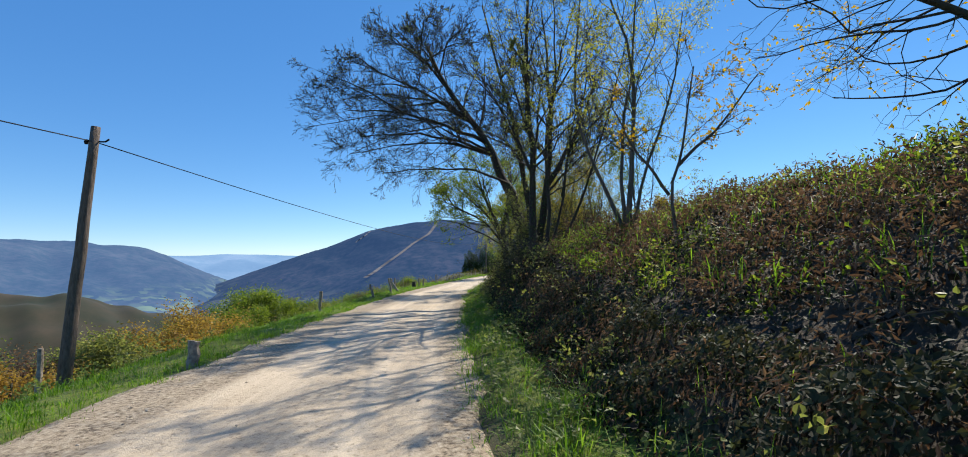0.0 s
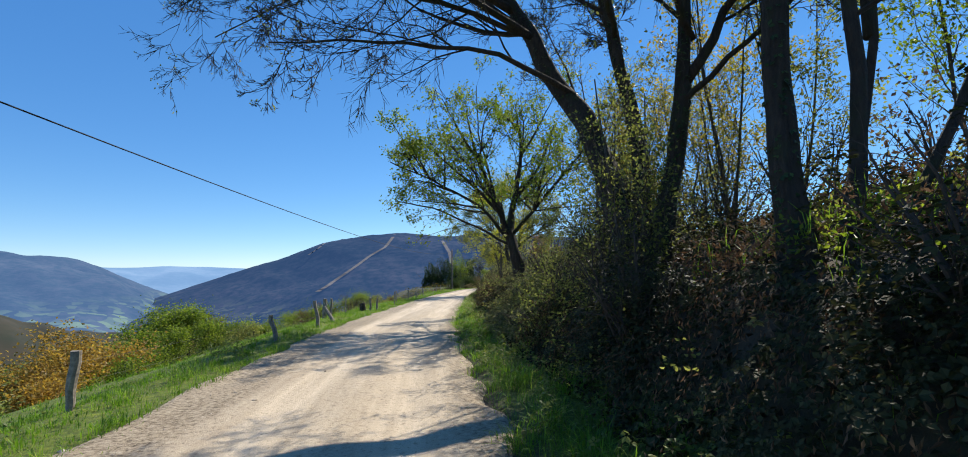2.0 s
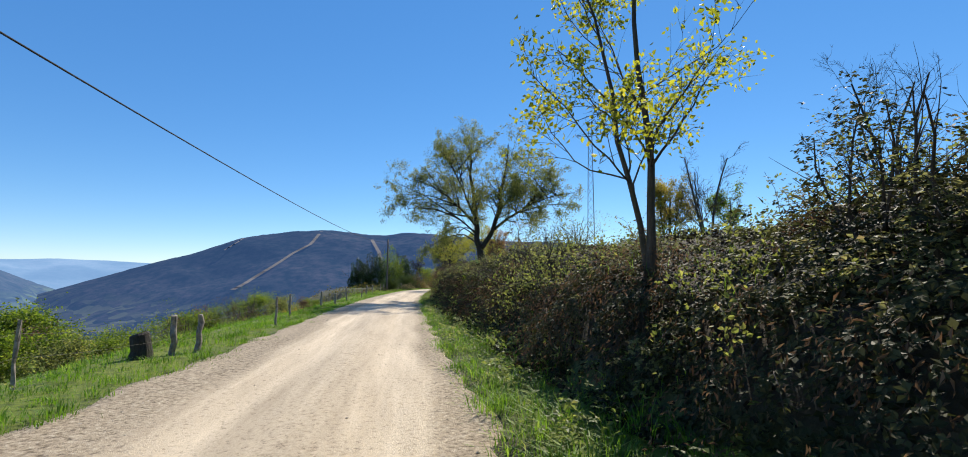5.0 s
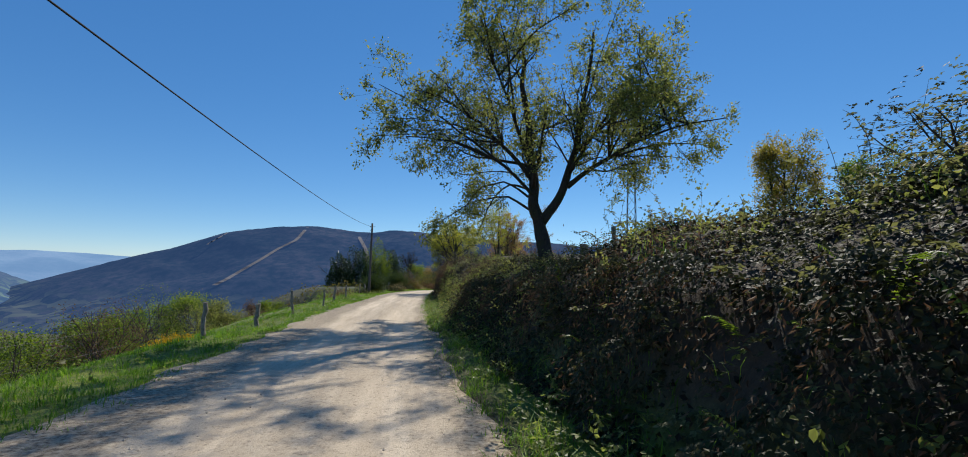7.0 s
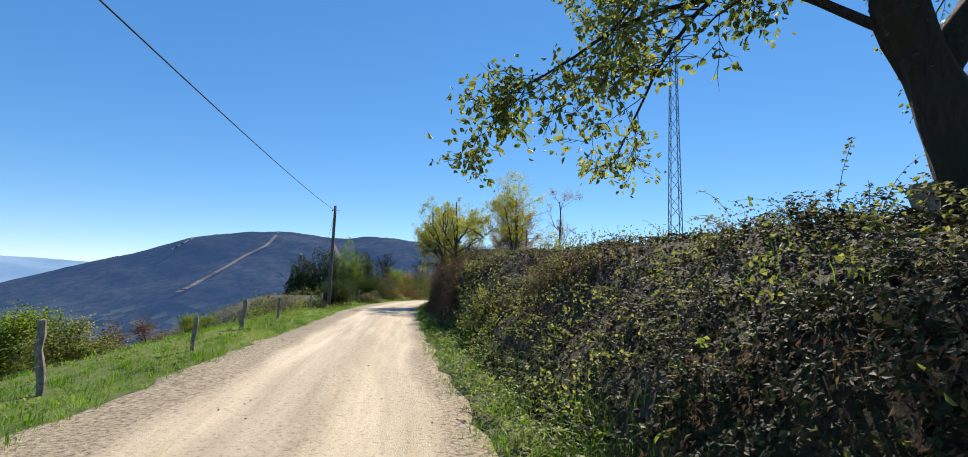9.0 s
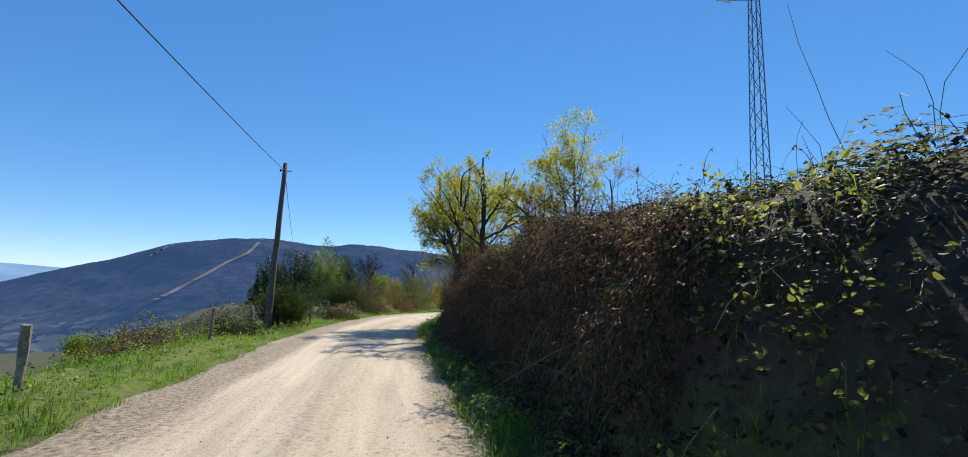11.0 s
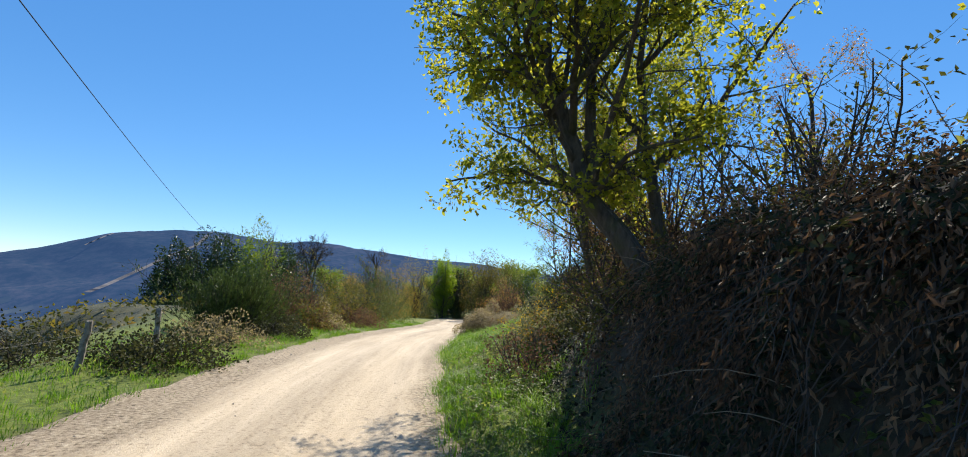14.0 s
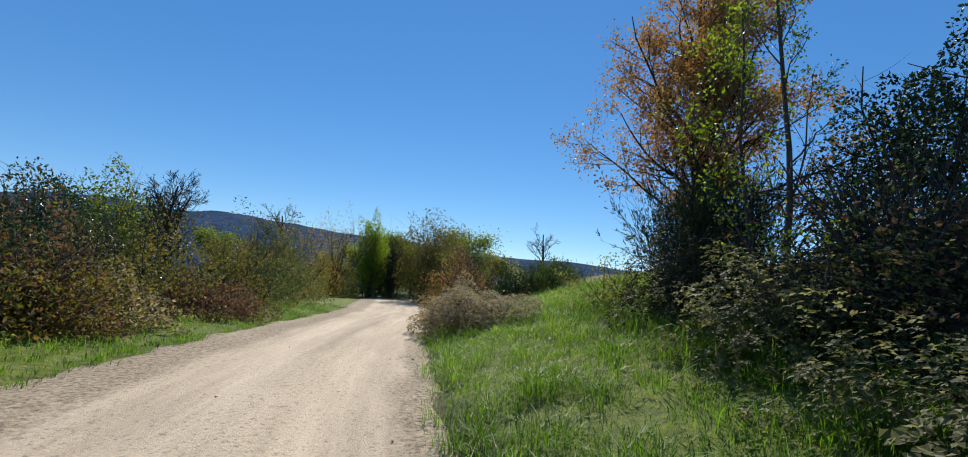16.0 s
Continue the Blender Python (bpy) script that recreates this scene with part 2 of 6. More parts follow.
L_FRESH = leaf_material("fresh_spring_leaves", [(0.0, (0.050, 0.068, 0.016)), (0.5, (0.125, 0.14, 0.034)), (0.85, (0.23, 0.225, 0.06)), (1.0, (0.28, 0.21, 0.07))], 0.55, 0.5, 2.1)
L_GREEN = leaf_material("green_tree_leaves", [(0.0, (0.034, 0.062, 0.009)), (0.5, (0.10, 0.145, 0.016)), (1.0, (0.21, 0.235, 0.034))], 0.58, 0.45, 2.0)
L_YELLOW = leaf_material("yellow_spring_leaves", [(0.0, (0.10, 0.11, 0.020)), (0.5, (0.22, 0.19, 0.035)), (1.0, (0.32, 0.21, 0.045))], 0.55, 0.5, 1.8)
L_COPPER = leaf_material("copper_buds", [(0.0, (0.14, 0.070, 0.028)), (0.5, (0.30, 0.165, 0.055)), (1.0, (0.38, 0.26, 0.08))], 0.45, 0.5, 1.6)
L_BRACKEN = leaf_material("dead_bracken", [(0.0, (0.046, 0.026, 0.014)), (0.5, (0.13, 0.074, 0.040)), (1.0, (0.25, 0.16, 0.085))], 0.32, 0.75, 1.4)
L_BROOM = leaf_material("broom_stems", [(0.0, (0.030, 0.055, 0.014)), (0.6, (0.080, 0.115, 0.028)), (1.0, (0.16, 0.19, 0.05))], 0.35, 0.55, 1.5)
L_DARK = leaf_material("dark_evergreen_leaves", [(0.0, (0.010, 0.020, 0.006)), (0.6, (0.032, 0.060, 0.012)), (1.0, (0.085, 0.12, 0.022))], 0.25, 0.35, 1.6)
L_BIRCH = leaf_material("bright_birch_leaves", [(0.0, (0.09, 0.15, 0.012)), (0.5, (0.17, 0.25, 0.02)), (1.0, (0.26, 0.32, 0.035))], 0.5, 0.45, 1.6)
# litter brown taken near black: the shade between the leaves is in the colour
L_SHADE_LITTER = leaf_material("old_shade_toned_litter", [(0.0, (0.008, 0.006, 0.004)), (0.5, (0.020, 0.015, 0.008)), (1.0, (0.045, 0.030, 0.016))], 0.12, 0.8, 1.1)
L_SCRUB = leaf_material("scrub_leaves", [(0.0, (0.035, 0.045, 0.012)), (0.4, (0.10, 0.10, 0.022)), (0.7, (0.19, 0.15, 0.03)), (1.0, (0.20, 0.11, 0.04))], 0.4, 0.6, 1.4)
L_MOUND = leaf_material("weathered_bramble_leaves", [(0.0, (0.05, 0.042, 0.020)), (0.4, (0.14, 0.112, 0.055)), (0.75, (0.26, 0.21, 0.11)), (1.0, (0.16, 0.18, 0.06))], 0.5, 0.6, 1.9)
# bramble leaves again, with sunlight put into a paler colour
L_LIT_BRAMBLE = leaf_material("lit_bramble_leaves", [(0.0, (0.05, 0.054, 0.02)), (0.5, (0.12, 0.122, 0.042)), (0.85, (0.21, 0.20, 0.085)), (1.0, (0.19, 0.105, 0.06))], 0.46, 0.6, 1.9, 0.25)
L_WEED = leaf_material("verge_weed_leaves", [(0.0, (0.045, 0.065, 0.016)), (0.5, (0.12, 0.155, 0.035)), (0.85, (0.23, 0.25, 0.06)), (1.0, (0.26, 0.21, 0.08))], 0.5, 0.5, 1.8, 0.3)
L_SPRING = leaf_material("sunlit_yellow_green_leaves", [(0.0, (0.09, 0.11, 0.014)), (0.5, (0.23, 0.235, 0.028)), (1.0, (0.36, 0.30, 0.05))], 0.6, 0.5, 2.1)
L_AUTUMN = leaf_material("orange_brown_leaves", [(0.0, (0.13, 0.085, 0.02)), (0.5, (0.29, 0.18, 0.035)), (1.0, (0.36, 0.27, 0.06))], 0.5, 0.5, 1.7)
L_GORSE = leaf_material("orange_yellow_bush_leaves", [(0.0, (0.18, 0.11, 0.015)), (0.5, (0.42, 0.26, 0.02)), (1.0, (0.55, 0.40, 0.03))], 0.5, 0.5, 1.5)


# ---- mesh helpers ----
def mesh_np(name, v, t, mat, smooth=False):
    me = bpy.data.meshes.new(name)
    v, t = np.ascontiguousarray(v, dtype=np.float32), np.ascontiguousarray(t, dtype=np.int32)
    me.vertices.add(len(v))
    me.vertices.foreach_set("co", v.ravel())
    me.loops.add(t.size)
    me.loops.foreach_set("vertex_index", t.ravel())
    me.polygons.add(len(t))
    me.polygons.foreach_set("loop_start", np.arange(0, t.size, 3, dtype=np.int32))
    me.polygons.foreach_set("use_smooth", np.full(len(t), smooth, dtype=bool))
    me.update(calc_edges=True)
    me.materials.append(mat)
    return me


def join_np(pieces):
    vs, ts, k = [], [], 0
    for v, t in pieces:
        vs.append(v)
        ts.append(t + k)
        k += len(v)
    return np.concatenate(vs), np.concatenate(ts)


def part(name, geo, mat, parent=None, label="", smooth=False):
    """One mesh object from (vertices, triangles), under a thing or a part."""
    ob = new(name, mesh_np(name, geo[0], geo[1], mat, smooth))
    if parent:
        ob.parent = parent
    return tagged(ob, label)


def unit(a):
    return a / np.maximum(np.linalg.norm(a, axis=-1, keepdims=True), 1e-9)


def tubes(p, r, sides=5, cap=True):
    """Many tubes at once: p (n, k, 3) centre lines, r (n, k) radii."""
    n, k, _ = p.shape
    tan = np.empty_like(p)
    tan[:, 1:-1], tan[:, 0], tan[:, -1] = p[:, 2:] - p[:, :-2], p[:, 1] - p[:, 0], p[:, -1] - p[:, -2]
    tan = unit(tan)
    mean = unit(p[:, -1] - p[:, 0])
    ref = np.where(np.abs(mean[:, 2:3]) > 0.8, np.array([[1.0, 0, 0]]), np.array([[0, 0, 1.0]]))[:, None, :]
    a = unit(np.cross(tan, ref))
    b = np.cross(tan, a)
    ang = np.arange(sides) * 2 * np.pi / sides
    v = p[:, :, None] + r[:, :, None, None] * (a[:, :, None] * np.cos(ang)[:, None] + b[:, :, None] * np.sin(ang)[:, None])
    i = np.arange(k - 1)[:, None] * sides + np.arange(sides)
    j = np.arange(k - 1)[:, None] * sides + (np.arange(sides) + 1) % sides
    quad = np.concatenate([np.stack([i, j, j + sides], -1).reshape(-1, 3), np.stack([i, j + sides, i + sides], -1).reshape(-1, 3)])
    if cap:
        end = (k - 1) * sides
        quad = np.concatenate([quad, [[end, end + m, end + m + 1] for m in range(1, sides - 1)], [[0, m + 1, m] for m in range(1, sides - 1)]])
    t = quad[None] + (np.arange(n) * k * sides)[:, None, None]
    return v.reshape(-1, 3), t.reshape(-1, 3)


def line_tube(points, radius, sides=6):
    p = np.array(points, float)[None]
    r = np.full(p.shape[:2], radius) if np.isscalar(radius) else np.array(radius, float)[None]
    return tubes(p, r, sides)


def leaves(rng, p, size, droop=0.2, wide=0.55, full=False, along=None):
    """Leaves at p: folded blades with a midrib; full ones have a rounder outline."""
    n = len(p)
    a = rng.normal(size=(n, 3))
    if along is not None:
        a = unit(a) * 0.8 + along
    a[:, 2] -= droop
    a = unit(a)
    b = unit(np.cross(a, rng.normal(size=(n, 3))))
    c = np.cross(a, b)
    s = (size * rng.uniform(0.6, 1.25, n))[:, None]
    w = s * wide * 0.5
    f = c * s * rng.uniform(0.05, 0.25, (n, 1))
    if not full:
        v = np.stack([p, p + a * s * 0.45 + b * w + f, p + a * s, p + a * s * 0.45 - b * w + f], 1)
        t = np.array([[0, 1, 2], [0, 2, 3]])
    else:
        v = np.stack([p, p + a * s * 0.28 + b * w * 0.9 + f, p + a * s * 0.66 + b * w * 0.8 + f, p + a * s - c * s * 0.1,
                      p + a * s * 0.66 - b * w * 0.8 + f, p + a * s * 0.28 - b * w * 0.9 + f], 1)
        t = np.array([[0, 1, 2], [0, 2, 3], [0, 3, 4], [0, 4, 5]])
    k = v.shape[1]
    return v.reshape(-1, 3), (t[None] + (np.arange(n) * k)[:, None, None]).reshape(-1, 3)


def blades(rng, p, height, width=0.012, lean=0.5, out=None):
    """Grass blades, two joints each, bending over."""
    n = len(p)
    h = (height * rng.uniform(0.45, 1.3, n))[:, None]
    ang = rng.uniform(0, 2 * np.pi, n)
    d = np.stack([np.cos(ang), np.sin(ang), np.zeros(n)], 1)
    if out is not None:
        d = unit(d * 0.6 + np.concatenate([out, np.zeros((n, 1))], 1))
    w = np.stack([-d[:, 1], d[:, 0], d[:, 2]], 1) * width * rng.uniform(0.6, 1.3, (n, 1))
    k = rng.uniform(0.1, lean, (n, 1))
    up = np.array([0, 0, 1.0])
    mid, tip = p + up * h * 0.5 + d * h * k * 0.25, p + up * h * (1 - 0.35 * k) + d * h * k
    v = np.stack([p, mid - w, mid + w, tip], 1)
    t = np.array([[0, 2, 1], [1, 2, 3]])
    return v.reshape(-1, 3), (t[None] + (np.arange(n) * 4)[:, None, None]).reshape(-1, 3)


# ---- the lie of the land ----
CY = np.array([-60, -40, -15, -4, 4, 10, 16, 21, 26, 31, 38, 51, 56, 63, 67, 73, 79, 84, 90, 94, 99, 103, 107, 111, 114, 117, 122, 128, 135, 143, 150, 155, 175, 230, 500.0])
CX = np.array([9, 5.5, 1.2, -0.5, -1.35, -1.77, -2.05, -2.2, -2.32, -2.25, -1.85, -0.85, -0.45, 0.25, 0.65, 1.4, 2.35, 3.15, 4.05, 4.75, 5.85, 7.1, 8.5, 10.15, 11.55, 13.05, 16.0, 19.2, 22.0, 25.5, 31, 40, 80, 200, 700.0])
HALF = 2.05
_s = np.linspace(0, len(CY) - 1, 2400)
_cx, _cy = np.interp(_s, np.arange(len(CY)), CX), np.interp(_s, np.arange(len(CY)), CY)
_kern = np.ones(41) / 41
_px, _py = np.convolve(np.pad(_cx, 20, "edge"), _kern, "valid"), np.convolve(np.pad(_cy, 20, "edge"), _kern, "valid")
_len = np.concatenate([[0], np.cumsum(np.hypot(np.diff(_px), np.diff(_py)))])
_run = np.concatenate([np.arange(0, min(_len[-1], 330), 0.5), np.arange(330, _len[-1], 12.0)])
LINE = np.stack([np.interp(_run, _len, _px), np.interp(_run, _len, _py)], 1)     # the road's middle, every half metre
TAN = np.gradient(LINE, axis=0)
TAN /= np.linalg.norm(TAN, axis=1, keepdims=True)
NOR = np.stack([TAN[:, 1], -TAN[:, 0]], 1)                                        # to the right


def road_z(y):
    y = np.asarray(y, float)
    k = np.clip(y, -5, 110)
    z = -6.428e-08 * k ** 3 + 4.980e-05 * k ** 2 - 1.7624e-02 * k + 1.5287 - 1.5
    return z + np.where(y > 110, (y - 110) * -0.02, 0) + np.where(y < -5, (y + 5) * -0.017, 0)


def nearest(x, y):
    """Signed distance from the road's middle (right is positive) and the y of the nearest place on it."""
    x, y = np.atleast_1d(x).astype(float), np.atleast_1d(y).astype(float)
    d, at = np.empty(len(x)), np.empty(len(x))
    for i in range(0, len(x), 4000):
        q = np.stack([x[i:i + 4000], y[i:i + 4000]], 1)
        d2 = (q[:, None, 0] - LINE[None, :, 0]) ** 2 + (q[:, None, 1] - LINE[None, :, 1]) ** 2
        k = d2.argmin(1)
        side = ((q - LINE[k]) * NOR[k]).sum(1)
        d[i:i + 4000] = np.sqrt(d2[np.arange(len(q)), k]) * np.where(side < 0, -1, 1)
        at[i:i + 4000] = LINE[k, 1]
    return d, at


def ripple(x, y, s, seed=0.0):
    """Smooth cheap noise, about -1 to 1."""
    return (np.sin(x / s * 1.9 + seed + 1.3 * np.sin(y / s * 1.1 + seed)) + np.sin(y / s * 2.3 + 2.1 * seed + 1.7 * np.sin(x / s * 1.3))
            + np.sin((x + y) / s * 3.1 + seed * 0.7) * 0.6) / 2.6


BANK_Y = [-40, 10, 20, 30, 40, 47, 51, 56, 61, 75, 86, 96, 101, 105, 109, 114, 122, 135]
BANK_H = [2.4, 2.4, 2.3, 2.2, 2.1, 2.1, 2.4, 2.3, 1.8, 2.5, 3.0, 2.65, 2.7, 2.4, 2.4, 2.2, 2.0, 1.4]
BANK_FOOT = [1.2, 1.2, 1.2, 1.3, 1.1, 1.0, 0.95, 0.9, 0.8, 0.9, 0.8, 0.95, 1.5, 2.3, 3.4, 5.6, 9.0, 12.0]
BANK_WIDE = [4.4, 4.4, 3.8, 3.4, 3.2, 3.4, 3.8, 3.4, 3.4, 3.4, 2.7, 2.7, 3.4, 3, 3, 3, 3, 3]
FACE_Y = [-40, 7, 12, 16, 21, 29, 33, 40, 47, 51, 63, 68, 75, 80, 97, 101, 105, 110]
BANK_FACE = [0.25, 0.25, 0.6, 0.55, 0.35, 0.2, 0.5, 0.5, 0.5, 0.6, 0.65, 0.15, 0.15, 0.75, 0.75, 0.5, 0.3, 0.2]      # share of the height in the steep lower face
GRASS_RISE = [0.1, 0.1, 0.1, 0.12, 0.1, 0.1, 0.1, 0.1, 0.1, 0.1, 0.1, 0.1, 0.15, 0.25, 0.30, 0.32, 0.30, 0.25]
LEFT_Y = [-40, 0, 8, 18, 30, 40, 55, 66, 72, 80, 95, 110, 140]
LEFT_Z = [-0.2, -0.05, -0.06, -0.1, 0.02, 0.06, -0.1, -0.3, -0.2, 0.1, 0.0, 0.1, 0.0]


def smooth01(a):
    a = np.clip(a, 0, 1)
    return a * a * (3 - 2 * a)


def land(x, y, cover=True):
    """Height of the ground, the signed distance and the soil share."""
    shape = np.shape(x)
    x, y = np.ravel(x).astype(float), np.ravel(y).astype(float)
    d, at = nearest(x, y)
    z = road_z(at)
    r, l = np.maximum(d - HALF, 0), np.maximum(-d - HALF, 0)
    h, foot, rise = np.interp(at, BANK_Y, BANK_H), np.interp(at, BANK_Y, BANK_FOOT), np.interp(at, BANK_Y, GRASS_RISE)
    foot = foot + 0.15 * ripple(x, y, 4.0, 1.0)
    low = np.minimum(r, foot) * rise
    face = np.interp(at, FACE_Y, BANK_FACE)
    up = (smooth01((r - foot + 0.25) / np.interp(at, BANK_Y, BANK_WIDE)) * (1 - face) + smooth01((r - foot) / 0.8) * face) * np.maximum(h - foot * rise, 0.2) + np.maximum(r - foot - 2.0, 0) * 0.09
    right = low + up + (0.20 * ripple(x, y, 1.9, 2.0) + 0.10 * ripple(x, y, 0.8, 5.0)) * smooth01((r - foot) / 1.0)
    verge = np.interp(at, LEFT_Y, LEFT_Z)
    fall = np.maximum(l - np.interp(at, [-40, 34, 50, 104, 112, 122, 138, 150, 160], [1.5, 1.5, 2.2, 2.2, 6, 14, 32, 42, 60]), 0)
    drop = 0.26 * fall + 0.17 * np.clip(fall - 4, 0, 38) - 0.08 * np.maximum(fall - 42, 0)
    left = verge * smooth01(l / 1.6) - drop + 0.08 * ripple(x, y, 3.0, 3.0) * smooth01(l / 1.0) + 1.2 * ripple(x, y, 40.0, 4.0) * smooth01((l - 8) / 30)
    z = z + np.where(d > 0, right, np.maximum(left, -150 - z)) - 0.05 * smooth01((HALF + 0.3 - np.abs(d)) / 0.3)
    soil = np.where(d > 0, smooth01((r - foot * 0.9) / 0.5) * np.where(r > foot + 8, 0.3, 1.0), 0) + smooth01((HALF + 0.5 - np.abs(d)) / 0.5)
    return z.reshape(shape), d.reshape(shape), np.clip(soil, 0, 1).reshape(shape)


def on_land(x, y):
    return float(land(np.array([x]), np.array([y]))[0][0])


def grid_tris(nr, nc):
    i = (np.arange(nr - 1)[:, None] * nc + np.arange(nc - 1)).ravel()
    return np.concatenate([np.stack([i, i + 1, i + nc + 1], 1), np.stack([i, i + nc + 1, i + nc], 1)])


def spread(lo, hi, step, out_lo, out_hi, grow=1.16):
    a = list(np.arange(lo, hi + 1e-6, step))
    k = step
    while a[-1] < out_hi:
        k *= grow
        a.append(a[-1] + k)
    k = step
    while a[0] > out_lo:
        k *= grow
        a.insert(0, a[0] - k)
    return np.array(a)


def add_float(me, name, values):
    at = me.attributes.new(name, "FLOAT", "POINT")
    at.data.foreach_set("value", np.ascontiguousarray(values, dtype=np.float32))


gx, gy = spread(-9, 25, 0.34, -1400, 420, 1.2), spread(-6, 128, 0.5, -260, 1300, 1.2)
GX, GY = np.meshgrid(gx, gy)
GZ, GD, GS = land(GX, GY)
ground = tagged(new("ground", mesh_np("ground", np.stack([GX, GY, GZ], -1).reshape(-1, 3), grid_tris(len(gy), len(gx)), M_GROUND, True)),
                "green hillside pasture with a steep earth bank above the road", "ground", kind="structure")
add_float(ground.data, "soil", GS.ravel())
add_float(ground.data, "wild", smooth01((-GD.ravel() - 14 + 5 * ripple(GX.ravel(), GY.ravel(), 6.0, 2.0)) / 8))

# the gravel road, with two shallow wheel tracks and ragged margins
keep = (_run > 20) & (_run < 330)
rl, rn = LINE[keep], NOR[keep]
across = np.linspace(-1.0, 1.0, 37)
edge_l, edge_r = 0.20 * ripple(rl[:, 0] * 3, rl[:, 1], 1.1, 5.0), 0.20 * ripple(rl[:, 0] * 3, rl[:, 1], 0.8, 8.0)
dd = np.where(across[None] < 0, across[None] * (HALF + 0.42 + edge_l[:, None]), across[None] * (HALF + 0.12 + edge_r[:, None]))
rx, ry = rl[:, 0:1] + rn[:, 0:1] * dd, rl[:, 1:2] + rn[:, 1:2] * dd
TRACKS = (-0.62, 0.98)
rut = sum(np.exp(-((dd - c) / 0.30) ** 2) for c in TRACKS)
rz = road_z(rl[:, 1])[:, None] + 0.02 - 0.022 * rut + 0.02 * np.exp(-((dd - 0.2) / 0.3) ** 2) + 0.003 * ripple(rx, ry, 0.8, 3.0)
rz = rz - 0.10 * smooth01((np.abs(across)[None] - 0.93) / 0.07) + 0 * dd
road = tagged(new("road", mesh_np("road", np.stack([rx, ry, rz], -1).reshape(-1, 3), grid_tris(len(rl), len(across)), M_ROAD, True)),
              "pale packed gravel track with two worn wheel ruts", "road", kind="structure")
loose = np.clip(1.0 - 1.1 * rut + 0.15 * ripple(rx, ry * 0.3, 0.5, 6.0), 0, 1) * np.clip(0.12 + 0.95 * smooth01((np.abs(dd - 0.15) - 1.25 + 0.16 * ripple(rx, ry * 0.4, 0.9, 2.0)) / 0.4) + 0.25 * np.exp(-((dd - 0.2) / 0.35) ** 2), 0, 1)
add_float(road.data, "loose", loose.ravel())
add_float(road.data, "across", dd.ravel())
add_float(road.data, "along", (np.repeat(_run[keep][:, None], len(across), 1) * 0.07).ravel())


# ---- far hills ----
def hill(name, label, mat, azimuths, elevations, ridge, near, base, rough, seed):
    """A far hillside: azimuth (degrees clockwise from +y) and elevation of its skyline, seen from the middle of the road."""
    az = np.linspace(azimuths[0], azimuths[-1], 260)
    el = np.interp(az, azimuths, elevations)
    el = np.convolve(np.pad(el, 4, "edge"), np.ones(9) / 9, "valid")
    u = np.linspace(0, 1.25, 70)[:, None]
    top = np.tan(np.radians(el))[None] * ridge + 0.6
    dist = near + (ridge - near) * u
    prof = np.where(u <= 1, np.sin(np.clip(u, 0, 1) * np.pi / 2) ** 1.15, 1 - (u - 1) * 1.6)
    a = np.radians(az)[None] + 0 * u
    x, y = np.sin(a) * dist, 60 + np.cos(a) * dist
    fold = rough * (ripple(x, y, 260.0, seed) + 0.5 * ripple(x, y, 90.0, seed + 1)) * np.sin(np.clip(u, 0, 1) * np.pi)
    fine = 4.0 * ripple(x, y, 14.0, seed + 2) * np.ones_like(u)
    z = base + (top - base) * prof + fold + fine * 0.6
    return tagged(new(name, mesh_np(name, np.stack([x, y, z], -1).reshape(-1, 3), grid_tris(len(u), len(az)), mat, True)), label, "mountain", kind="structure"), (az, u, x, y, z)


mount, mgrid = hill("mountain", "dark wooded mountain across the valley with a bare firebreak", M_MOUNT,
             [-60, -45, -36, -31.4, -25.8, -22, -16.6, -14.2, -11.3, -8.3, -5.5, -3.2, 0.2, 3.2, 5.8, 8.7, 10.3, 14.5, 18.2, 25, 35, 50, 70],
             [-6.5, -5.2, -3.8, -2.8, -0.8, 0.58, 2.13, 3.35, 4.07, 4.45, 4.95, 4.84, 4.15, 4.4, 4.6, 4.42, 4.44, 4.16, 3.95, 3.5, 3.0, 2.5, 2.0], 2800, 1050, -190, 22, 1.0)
ridge, _ = hill("ridge_left", "wooded ridge painted with haze, valley meadows below", M_RIDGE, [-110, -80, -60, -50, -44.8, -40.9, -36.5, -34.5, -31.4, -28.7, -22, -15],
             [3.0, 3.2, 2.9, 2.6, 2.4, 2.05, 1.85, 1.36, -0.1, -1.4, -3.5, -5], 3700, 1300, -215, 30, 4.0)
far, _ = hill("ridge_far", "far ridge on the horizon painted pale blue with haze", M_FAR, [-110, -60, -40, -36, -34.2, -32.6, -31, -29.4, -28.2, -26.8, -25, -23.4, -22.0, -15, 0, 40, 70], [1.2, 1.6, 1.5, 1.4, 1.0, 0.62, 0.95, 1.18, 1.0, 1.12, 0.98, 1.06, 0.8, 0.6, 0.8, 1.0, 1.0],
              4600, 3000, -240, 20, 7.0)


hill("heath_spur", "near spur of brown heath and dark scrub below the road", M_HEATH, [-75, -60, -45, -42, -36, -31, -27], [-2.0, -2.0, -2.5, -3.7, -5.4, -6.6, -8.5], 430, 240, -115, 4, 2.0)


